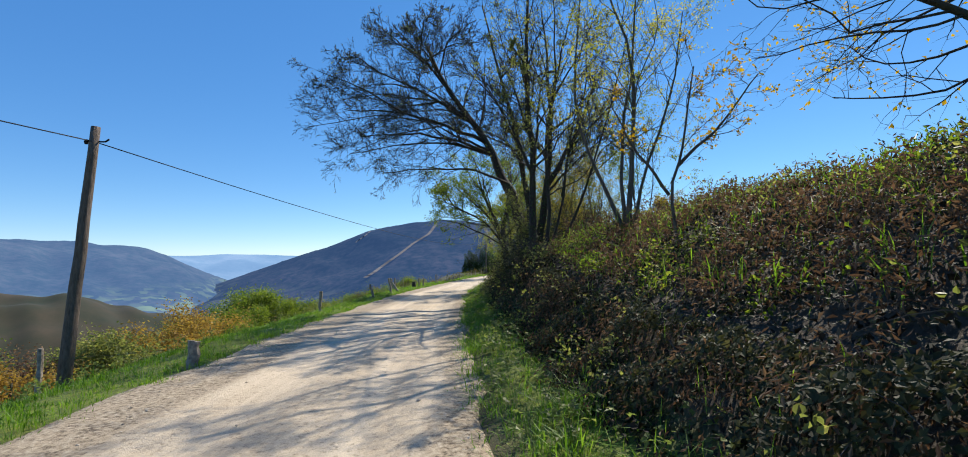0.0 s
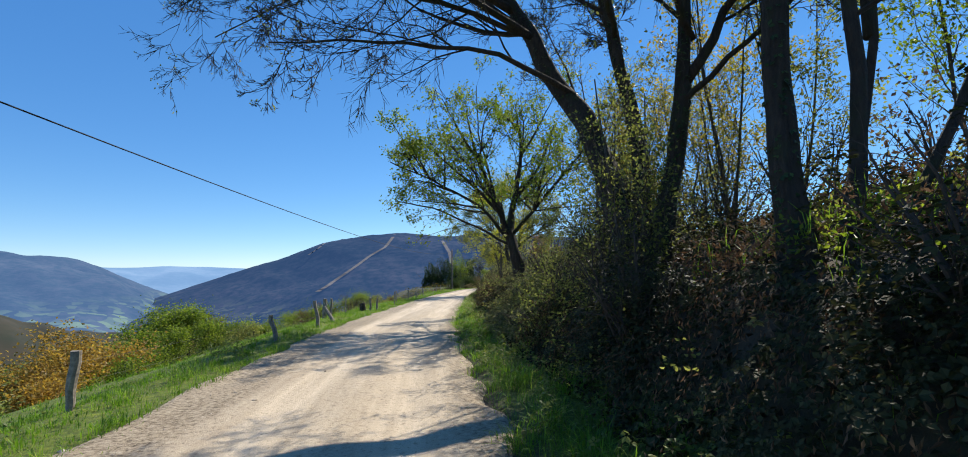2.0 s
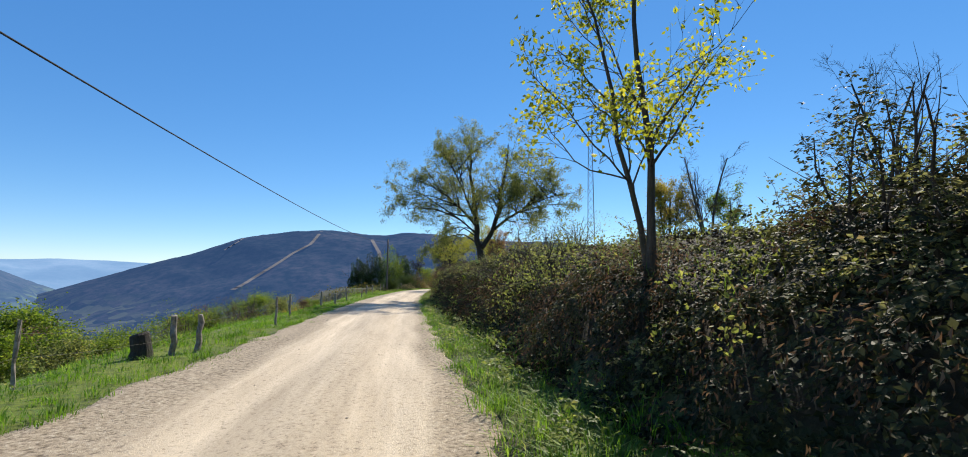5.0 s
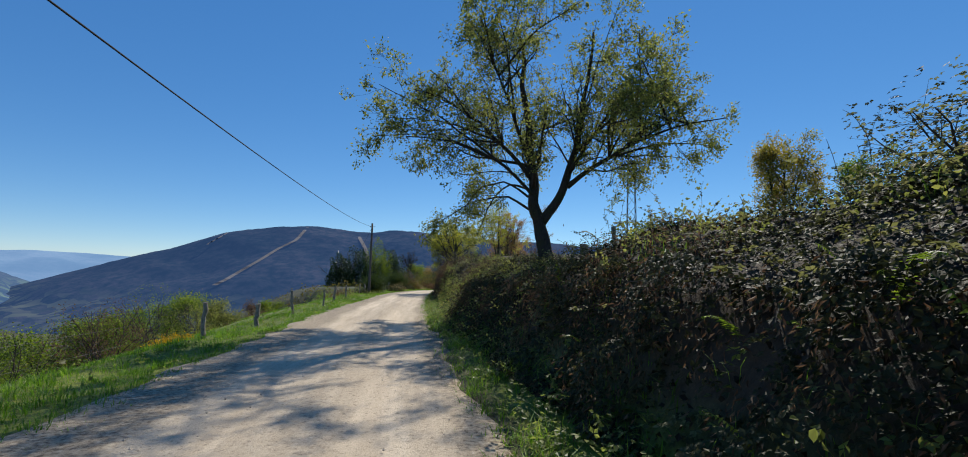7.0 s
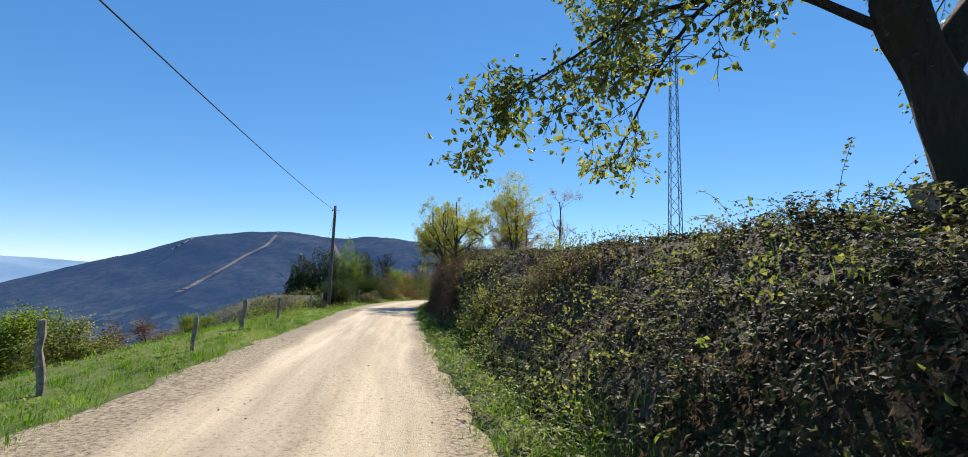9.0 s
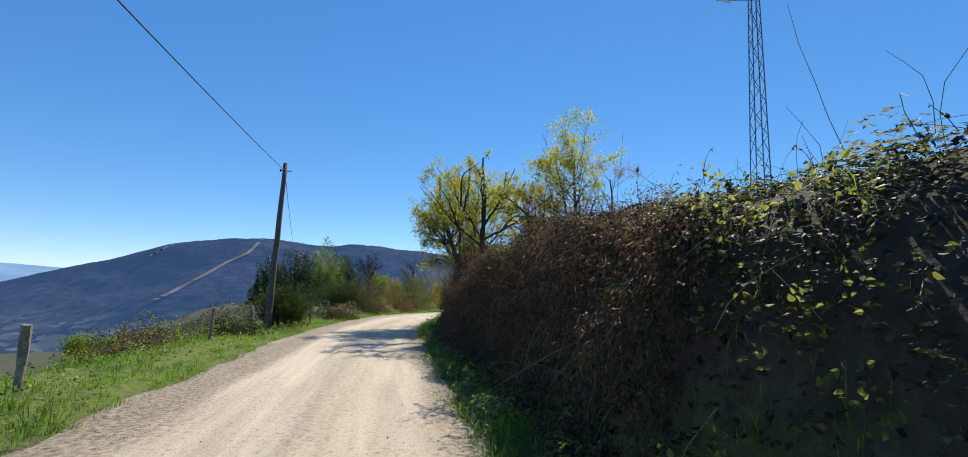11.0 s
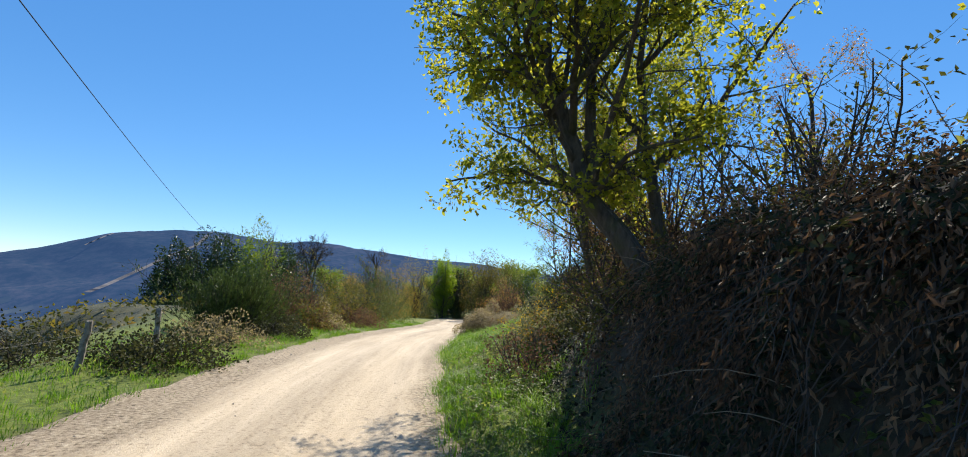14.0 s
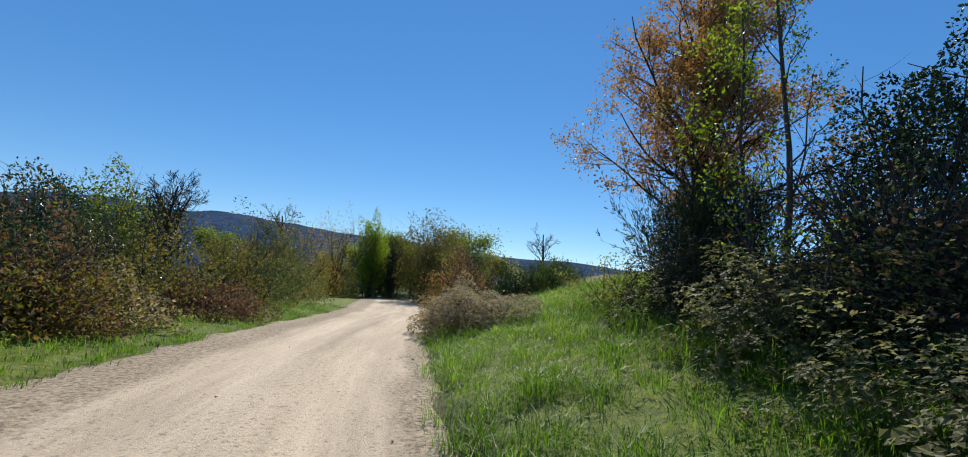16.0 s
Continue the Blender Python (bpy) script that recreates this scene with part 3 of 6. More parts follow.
def firebreak(azs, els, width, off=28):
    """A bare strip down the mountain's face, laid on its surface."""
    az, u, x, y, z = mgrid
    pts = []
    for a, e in zip(np.interp(np.linspace(0, 1, 24), np.linspace(0, 1, len(azs)), azs), np.interp(np.linspace(0, 1, 24), np.linspace(0, 1, len(els)), els)):
        c = int(np.abs(az - a).argmin())
        el = np.degrees(np.arctan2(z[:, c], np.hypot(x[:, c], y[:, c] - 60)))
        k = int(np.argmax(el >= e)) if (el >= e).any() else int(el.argmax())
        k0 = max(k - 1, 0)
        w = 0.0 if el[k] == el[k0] else min(max((e - el[k0]) / (el[k] - el[k0]), 0), 1)
        f = math.radians(a)
        rad = np.hypot(x[:, c], y[:, c] - 60)
        dist = rad[k0] * (1 - w) + rad[k] * w - off
        pts.append((math.sin(f) * dist, 60 + math.cos(f) * dist, math.tan(math.radians(e)) * dist + 0.6))
    p = np.array(pts)
    side = np.array([[width / 2, 0, 0]])
    v = np.stack([p - side, p + side], 1).reshape(-1, 3)
    i = np.arange(len(p) - 1) * 2
    return v, np.concatenate([np.stack([i, i + 1, i + 3], 1), np.stack([i, i + 3, i + 2], 1)])


part("firebreak", firebreak([-5.3, -6.4, -8.2, -9.9, -11.6, -13.0, -14.1], [4.85, 3.36, 2.32, 1.04, -0.13, -1.13, -1.78], 13), M_BREAK, mount)
part("firebreak", firebreak([-13.2, -15.0], [3.75, 2.4], 6, 90), M_BREAK, mount)
part("firebreak", firebreak([0.3, 1.2, 1.5], [4.1, 2.6, 1.2], 14), M_BREAK, mount)


# ---- plants ----
def sprout(rng, p, r, n, u, angle, ratio, k=6, up=0.05, wig=0.12, thin=0.55, least=0.0035):
    """n children on each branch of p (m, kk, 3): new centre lines and radii."""
    m, kk, _ = p.shape
    at = rng.uniform(u[0], u[1], (m, n)) * (kk - 1)
    i = np.minimum(at.astype(int), kk - 2)
    f = (at - i)[..., None]
    rows = np.arange(m)[:, None]
    base = p[rows, i] * (1 - f) + p[rows, i + 1] * f
    tan = unit(p[rows, i + 1] - p[rows, i])
    rad = r[rows, i] * (1 - f[..., 0]) + r[rows, i + 1] * f[..., 0]
    length = np.linalg.norm(np.diff(p, axis=1), axis=2).sum(1)[:, None] * ratio * rng.uniform(0.6, 1.15, (m, n)) * (1.1 - 0.5 * at / (kk - 1))
    side = unit(np.cross(tan, rng.normal(size=(m, n, 3))))
    ang = np.radians(angle) * rng.uniform(0.6, 1.3, (m, n, 1))
    d = tan * np.cos(ang) + side * np.sin(ang)
    return shoot(rng, base.reshape(-1, 3), d.reshape(-1, 3), length.ravel(), np.maximum(rad * thin, least).ravel(), k, up, wig)


def shoot(rng, base, d, length, rad, k=6, up=0.1, wig=0.12, taper=0.25):
    n = len(base)
    p = np.empty((n, k, 3))
    p[:, 0] = base
    d = unit(np.asarray(d, float))
    for j in range(1, k):
        d = unit(d + rng.normal(size=(n, 3)) * wig + np.array([0, 0, up]))
        p[:, j] = p[:, j - 1] + d * (length / (k - 1))[:, None]
    r = rad[:, None] * np.linspace(1, taper, k)[None]
    return p, r


def spots(rng, p, n, u0=0.3):
    """n places on each branch, and the branch's direction there."""
    m, k, _ = p.shape
    at = rng.uniform(u0, 1, (m, n)) * (k - 1)
    i = np.minimum(at.astype(int), k - 2)
    f = (at - i)[..., None]
    rows = np.arange(m)[:, None]
    return (p[rows, i] * (1 - f) + p[rows, i + 1] * f).reshape(-1, 3), unit(p[rows, i + 1] - p[rows, i]).reshape(-1, 3)


def stuff(ob):
    ob["kind"] = "stuff"
    return ob


def tree(label, base, stems, levels, leaf=None, leaf_n=0, leaf_size=0.07, bark=None, seed=0, wig=0.1, flare=1.3, group="roadside trees", leaf_u=0.2, leaf_droop=0.3, up=0.04, least=0.0035, full=False, twig_mesh=True, thin=0.42, bend=1.8, apart=0.5, loose=1.0, crook=0.8):
    """stems: (dx, dy, dz, radius) from the base to each trunk's top; levels: (n, u0, u1, angle, ratio)."""
    rng = np.random.default_rng(seed)
    ob = tagged(new("tree"), label, "tree", group)
    ob.location = base
    bark = bark or M_BARK
    tops = []
    k0 = 9
    for dx, dy, dz, rad in stems:
        goal = np.array([dx, dy, dz])
        p, r = shoot(rng, np.array([[goal[0] * 0.02 + rng.normal() * rad * apart, goal[1] * 0.02 + rng.normal() * rad * apart, -0.4]]), goal[None] * [[0.5, 0.5, 1] if bend < 2 else [0.12, 0.12, 1]], np.array([np.linalg.norm(goal)]), np.array([rad]), k0, 0.0, wig * crook, 0.3)
        w = np.linspace(0, 1, k0)[None, :, None]
        p = p + (goal - p[0, -1])[None, None] * w ** bend
        r[0, 0] *= flare
        r[0, 1] *= 1 + (flare - 1) * 0.4
        n, u0, u1, angle, ratio = levels[0]
        q, qr = sprout(rng, p, r, n, (u0, u1), angle, ratio, 8, up, wig * 1.5, thin=thin)
        part("trunk", join_np([tubes(p, r, 12 if twig_mesh else 7), tubes(q, qr, 6 if twig_mesh else 4)]), bark, ob, smooth=True)
        tops.append((q, qr))
    cur, cr = np.concatenate([a for a, _ in tops]), np.concatenate([b for _, b in tops])
    for j, (n, u0, u1, angle, ratio) in enumerate(levels[1:]):
        last = j == len(levels) - 2
        cur, cr = sprout(rng, cur, cr, n, (u0, u1), angle, ratio, (2 if j > 1 else 3) if last else (6 if j == 0 else 4), up, wig * 1.6, least=least)
        if not last or twig_mesh:
            stuff(part("twigwork" if last else "branchwork", tubes(cur, cr, 3 if last or j > 0 else 4, False), M_TWIG if last else bark, ob))
    if leaf:
        q, al = spots(rng, cur, leaf_n, leaf_u)
        stuff(part("crown", leaves(rng, q + rng.normal(size=q.shape) * leaf_size * loose, leaf_size, leaf_droop, 0.62, full, al * 0.6), leaf, ob))
    return ob


def limb(points, k=11, wig=0.05, rng=None):
    """A smooth centre line through the points."""
    p = np.array(points, float)
    t = np.concatenate([[0], np.cumsum(np.linalg.norm(np.diff(p, axis=0), axis=1))])
    fine = np.stack([np.interp(np.linspace(0, t[-1], 60), t, p[:, d]) for d in range(3)], 1)
    for _ in range(3):
        fine[1:-1] = (fine[:-2] + fine[1:-1] * 2 + fine[2:]) / 4
    for _ in range(12):
        fine[1:-1] = (fine[:-2] + fine[1:-1] + fine[2:]) / 3
    q = fine[np.linspace(0, 59, k).round().astype(int)]
    if rng is not None:
        q[1:-1] += rng.normal(size=(k - 2, 3)) * wig
    return q


def leaflets(rng, p, normal, size, n=3, wide=0.72, spread_=1.15):
    """Compound leaves at p that lie across the given normals: n leaflets fanned from one stalk."""
    m = len(p)
    normal = unit(normal)
    a = unit(np.cross(normal, rng.normal(size=(m, 3))))
    b = np.cross(normal, a)
    vs = []
    s = size * rng.uniform(0.65, 1.25, (m, 1))
    for j in range(n):
        ang = (j - (n - 1) / 2) * spread_ + rng.normal(size=(m, 1)) * 0.15
        f = a * np.cos(ang) + b * np.sin(ang)
        g = np.cross(normal, f)
        drop = normal * s * rng.uniform(-0.25, 0.05, (m, 1))
        q = p + f * s * 0.15
        vs.append(np.stack([q, q + f * s * 0.5 + g * s * wide * 0.5 + normal * s * 0.08, q + f * s + drop, q + f * s * 0.5 - g * s * wide * 0.5 + normal * s * 0.08], 1))
    v = np.concatenate(vs, 0)
    t = np.array([[0, 1, 2], [0, 2, 3]])
    return v.reshape(-1, 3), (t[None] + (np.arange(len(v)) * 4)[:, None, None]).reshape(-1, 3)


def rosettes(rng, p, al, n, size, gap=0.35, wide=0.6, full=True, droop=0.25):
    """Tufts of n leaves round each place p, pointing out along al."""
    q = np.repeat(p, n, 0) + rng.normal(size=(len(p) * n, 3)) * size * gap
    return leaves(rng, q, size, droop, wide, full, np.repeat(al, n, 0) * 0.5)


def dome(main, centre, radii, n, seed, low=-0.35, r=0.05, share=(0.3, 0.85)):
    """Lesser limbs that leave the main ones and end on a rounded crown."""
    g = np.random.default_rng(seed)
    out = []
    c, s = np.array(centre), np.array(radii)
    lines = [limb(pts) for pts, *_ in main]
    for i in range(n):
        u = (i + 0.5) / n
        z = low + (1 - low) * u
        a = i * 2.399963 + g.normal() * 0.3
        h = math.sqrt(max(1 - z * z, 0.02))
        goal = c + s * np.array([math.cos(a) * h, math.sin(a) * h, z]) * g.uniform(0.8, 1.05)
        best = min(lines, key=lambda p: np.linalg.norm(p[5] - goal) + g.random())
        f = best[int(g.uniform(*share) * 10)]
        if f[2] > goal[2] - 0.3:
            f = best[3]
        mid = f + (goal - f) * 0.5 + np.array([0, 0, 0.10 * np.linalg.norm(goal - f)]) + g.normal(size=3) * 0.2
        out.append(([f, mid, goal], r * g.uniform(0.7, 1.2), 0.012, 0.1))
    return out


def knobbly(p, r, seed, sides=18, k=44):
    """A thick stem with ridged, uneven bark."""
    at = np.linspace(0, len(p) - 1, k)
    q = np.stack([np.interp(at, np.arange(len(p)), p[:, d]) for d in range(3)], 1)
    for _ in range(2):
        q[1:-1] = (q[:-2] + q[1:-1] * 2 + q[2:]) / 4
    rr = np.interp(at, np.arange(len(p)), r)
    v, t = tubes(q[None], rr[None], sides)
    a, h = np.tile(np.arange(sides), k) * 2 * np.pi / sides, np.repeat(np.linspace(0, 1, k) * np.linalg.norm(np.diff(q, axis=0), axis=1).sum(), sides)
    bump = 0.10 * np.sin(a * 3 + 1.1 * h + seed) + 0.08 * np.sin(a * 5 - 2.3 * h + 2 * seed) + 0.07 * np.sin(h * 5.2 + 2 * np.sin(a + seed)) + 0.05 * np.sin(a * 9 + 0.6 * h)
    mid = np.repeat(q, sides, 0)
    return mid + (v - mid) * (1 + bump)[:, None], t


def limb_tree(label, base, limbs, levels, leaf=None, tufts=1, leaf_n=5, leaf_size=0.09, bark=None, seed=0, crown=None, group="roadside trees", up=0.05, wig=0.16, least=0.0045, thin=0.45, gap=0.35, tip=0.75, twig_k=3, droop=0.25, wide=0.6, full=True, part_leafy=1.0, ivy=0):
    """A tree with a shaped trunk. limbs: (places in the world, radius at foot, at tip, share bare of branches), the first being the trunk."""
    rng = np.random.default_rng(seed)
    ob = tagged(new("tree"), label, "tree", group)
    ob.location = base
    bark = bark or M_BARK
    lines, radii = [], []
    limbs = limbs + (dome(limbs[:crown[5]], crown[0:3], crown[3], crown[4], seed, crown[6] if len(crown) > 6 else -0.35) if crown else [])
    for j, (pts, r0, r1, bare) in enumerate(limbs):
        p = limb(np.array(pts) - np.array(base), 11, 0.3 * r0, rng)
        r = np.linspace(1, 0, 11) ** (0.9 if j == 0 else 1.25) * (r0 - r1) + r1
        if j == 0:
            r[0] *= 1.45
            r[1] *= 1.15
        part("trunk" if j == 0 else "limb", knobbly(p, r, seed + j) if r0 > 0.12 else tubes(p[None], r[None], 8), bark, ob, smooth=True)
        if ivy and r0 > 0.12:
            u = rng.random(ivy) ** 1.4 * 6
            i = u.astype(int)
            out = unit(np.concatenate([rng.normal(size=(ivy, 2)), rng.normal(size=(ivy, 1)) * 0.2], 1))
            q = p[i] + (p[i + 1] - p[i]) * (u - i)[:, None] + out * (np.interp(u, np.arange(11), r) * rng.uniform(1.0, 1.35, ivy))[:, None]
            stuff(part("ivy", leaflets(rng, q, out + [0, 0, 0.5], 0.05, 2), L_DARK, ob, "dark green ivy leaves"))
        if bare < 1:
            k0 = bare * 10
            at = np.linspace(k0, 10, 11)
            lines.append(np.stack([np.interp(at, np.arange(11), p[:, d]) for d in range(3)], 1))
            radii.append(np.interp(at, np.arange(11), r))
    cur, cr = np.stack(lines), np.stack(radii)
    for j, (n, u0, u1, angle, ratio) in enumerate(levels):
        last = j == len(levels) - 1
        cur, cr = sprout(rng, cur, cr, n, (u0, u1), angle, ratio, twig_k if last else (7, 5, 3, 3)[j], up, wig, thin=thin, least=least)
        stuff(part("twigwork" if last else "branchwork", tubes(cur, cr, 3 if j > 0 else 5, False), M_TWIG if last else bark, ob))
    if leaf:
        q, al = spots(rng, cur, tufts, tip)
        ok = rng.random(len(q)) < part_leafy
        stuff(part("crown", rosettes(rng, q[ok], al[ok], leaf_n, leaf_size, gap, wide, full, droop), leaf, ob))
    return ob


def bush(name, label, base, rx, ry, h, leaf, n, size, seed, category="bush", group="", stems=14, droop=0.1, bark=None, lump=0.25, hollow=0.4, compound=False, ball=False):
    """A rounded, lumpy shrub: stems from the foot and leaves mostly in its outer shell; a ball stands clear of the ground."""
    rng = np.random.default_rng(seed)
    ob = tagged(new(name), label, category, group)
    ob.location = base
    d = unit(rng.normal(size=(n, 3)))
    if not ball:
        d[:, 2] = np.abs(d[:, 2]) * 1.0 - 0.12
    ph = rng.uniform(0, 6, 6)
    bump = 1 + lump * (np.sin(d[:, 0] * 5 + ph[0]) * np.sin(d[:, 1] * 6 + ph[1]) + 0.7 * np.sin(d[:, 2] * 9 + d[:, 0] * 7 + ph[2]) * np.cos(d[:, 1] * 8 + ph[3]))
    rad = (1 - hollow * rng.random(n) ** 2.2) * bump
    p = d * rad[:, None] * np.array([rx, ry, h * 0.45 if ball else h])
    p[:, 2] = np.maximum(p[:, 2] + (h * 0.55 if ball else 0), -0.1)
    if compound:
        geo = leaflets(rng, p, d * 0.5 + [0, 0, 0.8] + rng.normal(size=p.shape) * 0.35, size * 0.78)
    else:
        geo = leaves(rng, p, size, droop, 0.6, False, d * 0.5)
    stuff(part("foliage", geo, leaf, ob))
    q, r = shoot(rng, rng.normal(size=(stems, 3)) * [rx * 0.15, ry * 0.15, 0.02], rng.normal(size=(stems, 3)) * [rx / h, ry / h, 0.1] * 0.6 + [0, 0, 1], np.full(stems, h * 0.95), np.full(stems, 0.012 + 0.006 * h), 6, 0.02, 0.15)
    q2, r2 = sprout(rng, q, r, 7, (0.25, 1.0), 45, 0.45, 4, 0.02, 0.2)
    stuff(part("branchwork", join_np([tubes(q, r, 5), tubes(q2, r2, 3, False)]), bark or M_TWIG, ob))
    return ob


def broom_bush(label, base, rx, ry, h, n, seed, mat=None, group="broom bushes"):
    """A broom: a dense sheaf of thin green rods that fan up and outward."""
    rng = np.random.default_rng(seed)
    ob = tagged(new("broom_bush"), label, "bush", group)
    ob.location = base
    n = int(n * 0.45)
    f = rng.normal(size=(n, 3)) * [rx * 0.3, ry * 0.3, 0.02]
    d = np.stack([f[:, 0] / rx * 1.3 + rng.normal(size=n) * 0.3, f[:, 1] / ry * 1.3 + rng.normal(size=n) * 0.3, np.ones(n)], 1) * [rx / h * 1.5, ry / h * 1.5, 1]
    p, r = shoot(rng, f + [0, 0, 0.1], d, h * rng.uniform(0.45, 1.0, n), np.full(n, 0.009), 5, 0.03, 0.14)
    q, qr = sprout(rng, p, r, 7, (0.2, 1.0), 30, 0.35, 3, 0.06, 0.14, least=0.004)
    stuff(part("rodwork", tubes(q, qr, 3, False), mat or L_BROOM, ob))
    stuff(part("stemwork", tubes(p, r, 3, False), M_TWIG, ob))
    c, al = spots(rng, q, 4, 0.1)
    e = unit(rng.normal(size=(n * 36, 3)))
    e[:, 2] = np.abs(e[:, 2])
    lump = 1 + 0.22 * np.sin(e[:, 0] * 7 + seed) * np.sin(e[:, 1] * 8 + 2) + 0.12 * np.sin(e[:, 2] * 13 + e[:, 0] * 9)
    shell = e * (0.92 - 0.45 * rng.random(len(e)) ** 2)[:, None] * lump[:, None] * [rx * 0.95, ry * 0.95, h * 0.88]
    pts, dirs = np.concatenate([c, shell]), np.concatenate([al, unit(e * 0.7 + [0, 0, 0.9])])
    stuff(part("foliage", leaves(rng, pts, 0.12, -0.3, 0.16, False, dirs * 1.2), mat or L_BROOM, ob))
    return ob


def stand(x, y, sink=0.0):
    return (x, y, on_land(x, y) - sink)


B = stand(2.7, 20.6)
limb_tree("large bare-branched tree leaning over the road, mossy bark", B,
          [([(2.75, 20.6, B[2] - 0.4), (2.5, 20.7, 2.2), (2.2, 21.2, 3.6), (1.7, 22.0, 5.4), (0.8, 22.6, 7.2), (-0.6, 22.6, 9.4), (-1.8, 22.4, 11.6)], 0.26, 0.05, 0.5),
           ([(0.9, 22.5, 7.0), (-1.2, 22.3, 7.9), (-3.4, 21.9, 8.4), (-5.4, 21.4, 8.3)], 0.10, 0.02, 0.12),
           ([(0.4, 22.6, 7.9), (-1.6, 22.8, 9.3), (-3.8, 22.8, 10.4), (-5.4, 22.6, 11.0)], 0.09, 0.02, 0.12),
           ([(1.3, 22.3, 6.3), (-0.4, 21.6, 6.9), (-2.4, 20.9, 7.1), (-4.4, 20.4, 6.8)], 0.08, 0.02, 0.2),
           ([(1.9, 21.7, 4.9), (0.3, 21.2, 5.5), (-1.7, 20.9, 5.5), (-3.6, 20.7, 5.3)], 0.065, 0.015, 0.2),
           ([(1.2, 22.2, 6.3), (-0.9, 21.9, 6.9), (-3.0, 21.2, 6.6), (-5.0, 20.9, 6.2)], 0.065, 0.015, 0.2),
           ([(-0.4, 22.6, 9.0), (-2.0, 22.4, 11.0), (-3.4, 22.2, 12.6)], 0.07, 0.02, 0.1),
           ([(2.7, 20.6, 1.6), (2.65, 20.6, 4.0), (2.2, 20.9, 7.0), (1.5, 21.2, 10.0), (0.8, 21.4, 13.0)], 0.15, 0.03, 0.35),
           ([(2.9, 20.5, 1.4), (3.15, 20.3, 3.2), (3.5, 20.3, 5.2), (3.7, 20.5, 8.4), (3.4, 20.8, 12.2)], 0.17, 0.03, 0.3),
           ([(3.4, 20.3, 4.6), (4.6, 20.0, 6.6), (5.4, 19.8, 9.0)], 0.10, 0.03, 0.25),
           ([(3.6, 20.3, 5.4), (2.4, 19.4, 6.8), (1.0, 18.6, 7.8)], 0.07, 0.02, 0.1),
           ([(3.7, 20.5, 7.0), (5.0, 21.4, 8.2), (6.0, 22.0, 9.4)], 0.07, 0.02, 0.1),
           ([(2.4, 20.8, 5.6), (1.6, 19.2, 6.3), (0.5, 18.0, 6.4)], 0.06, 0.02, 0.1),
           ([(3.3, 20.3, 4.2), (4.2, 19.2, 5.2), (5.2, 18.2, 6.0)], 0.06, 0.02, 0.1)],
          [(9, 0.0, 1.0, 42, 0.55), (8, 0.1, 1.0, 40, 0.52), (5, 0.1, 1.0, 38, 0.6), (3, 0.1, 1.0, 36, 0.6)], L_FRESH, 1, 2, 0.05, ivy=900, crown=(-1.8, 21.8, 8.2, (5.2, 3.4, 5.4), 26, 8), seed=11, wig=0.12, up=0.03, least=0.0075, twig_k=2, part_leafy=0.08)
B = stand(2.5, 16.6)
limb_tree("grey-brown many-stemmed tree with bare twigs and first leaves", B,
          [([(2.45, 16.6, B[2] - 0.4), (2.3, 16.7, 3.0), (2.5, 16.8, 5.0), (2.2, 16.7, 7.5), (2.5, 17.0, 12.0)], 0.125, 0.03, 0.25),
           ([(2.65, 16.5, B[2] - 0.3), (2.95, 16.4, 3.2), (2.8, 16.5, 5.5), (3.3, 16.5, 8.0), (3.2, 16.6, 11.0)], 0.075, 0.02, 0.25),
           ([(2.75, 16.7, B[2] - 0.3), (3.4, 16.8, 3.4), (3.6, 16.9, 5.0), (4.3, 16.8, 7.0), (4.5, 16.9, 9.5)], 0.05, 0.02, 0.25),
           ([(2.85, 16.4, B[2] - 0.3), (4.0, 16.2, 3.6), (5.0, 16.0, 6.6), (5.6, 16.0, 9.0)], 0.05, 0.02, 0.25)],
          [(10, 0.0, 1.0, 48, 0.36), (7, 0.15, 1.0, 44, 0.5), (6, 0.15, 1.0, 42, 0.55)], L_FRESH, 1, 3, 0.065, bark=M_BARK, crown=(3.3, 16.8, 7.2, (2.8, 2.4, 3.8), 14, 4), seed=12, wig=0.18, up=0.05, part_leafy=0.55, least=0.006, ivy=500)
for k, (x, y, h) in enumerate(((2.6, 22.4, 4.6), (1.9, 19.4, 3.6))):
    tree("thin twiggy sapling tangled round the old trunks", stand(x, y), [(-0.3, 0.2, h, 0.035), (0.3, -0.2, h * 0.9, 0.03), (0.5, 0.3, h * 0.8, 0.03)],
         [(12, 0.1, 1.0, 40, 0.4), (7, 0.15, 1.0, 42, 0.5), (6, 0.15, 1.0, 42, 0.5)], L_FRESH, 2, 0.06, seed=620 + k, group="thicket saplings", bark=M_BARK_PALE)
tree("slender branching tree with sparse orange-yellow leaves", stand(4.1, 11.7),
     [(-0.9, 0.3, 6.0, 0.055), (-0.3, 0.5, 6.6, 0.07), (0.5, 0.1, 6.6, 0.055), (1.6, 0.2, 5.4, 0.045)],
     [(10, 0.3, 1.0, 44, 0.46), (7, 0.15, 1.0, 42, 0.5), (6, 0.15, 1.0, 40, 0.5)], L_SPRING, 4, 0.055, bark=M_BARK_PALE, seed=21, leaf_u=0.5, bend=2.6, apart=0.2, crook=0.8, wig=0.15)
B = stand(3.75, 7.85)
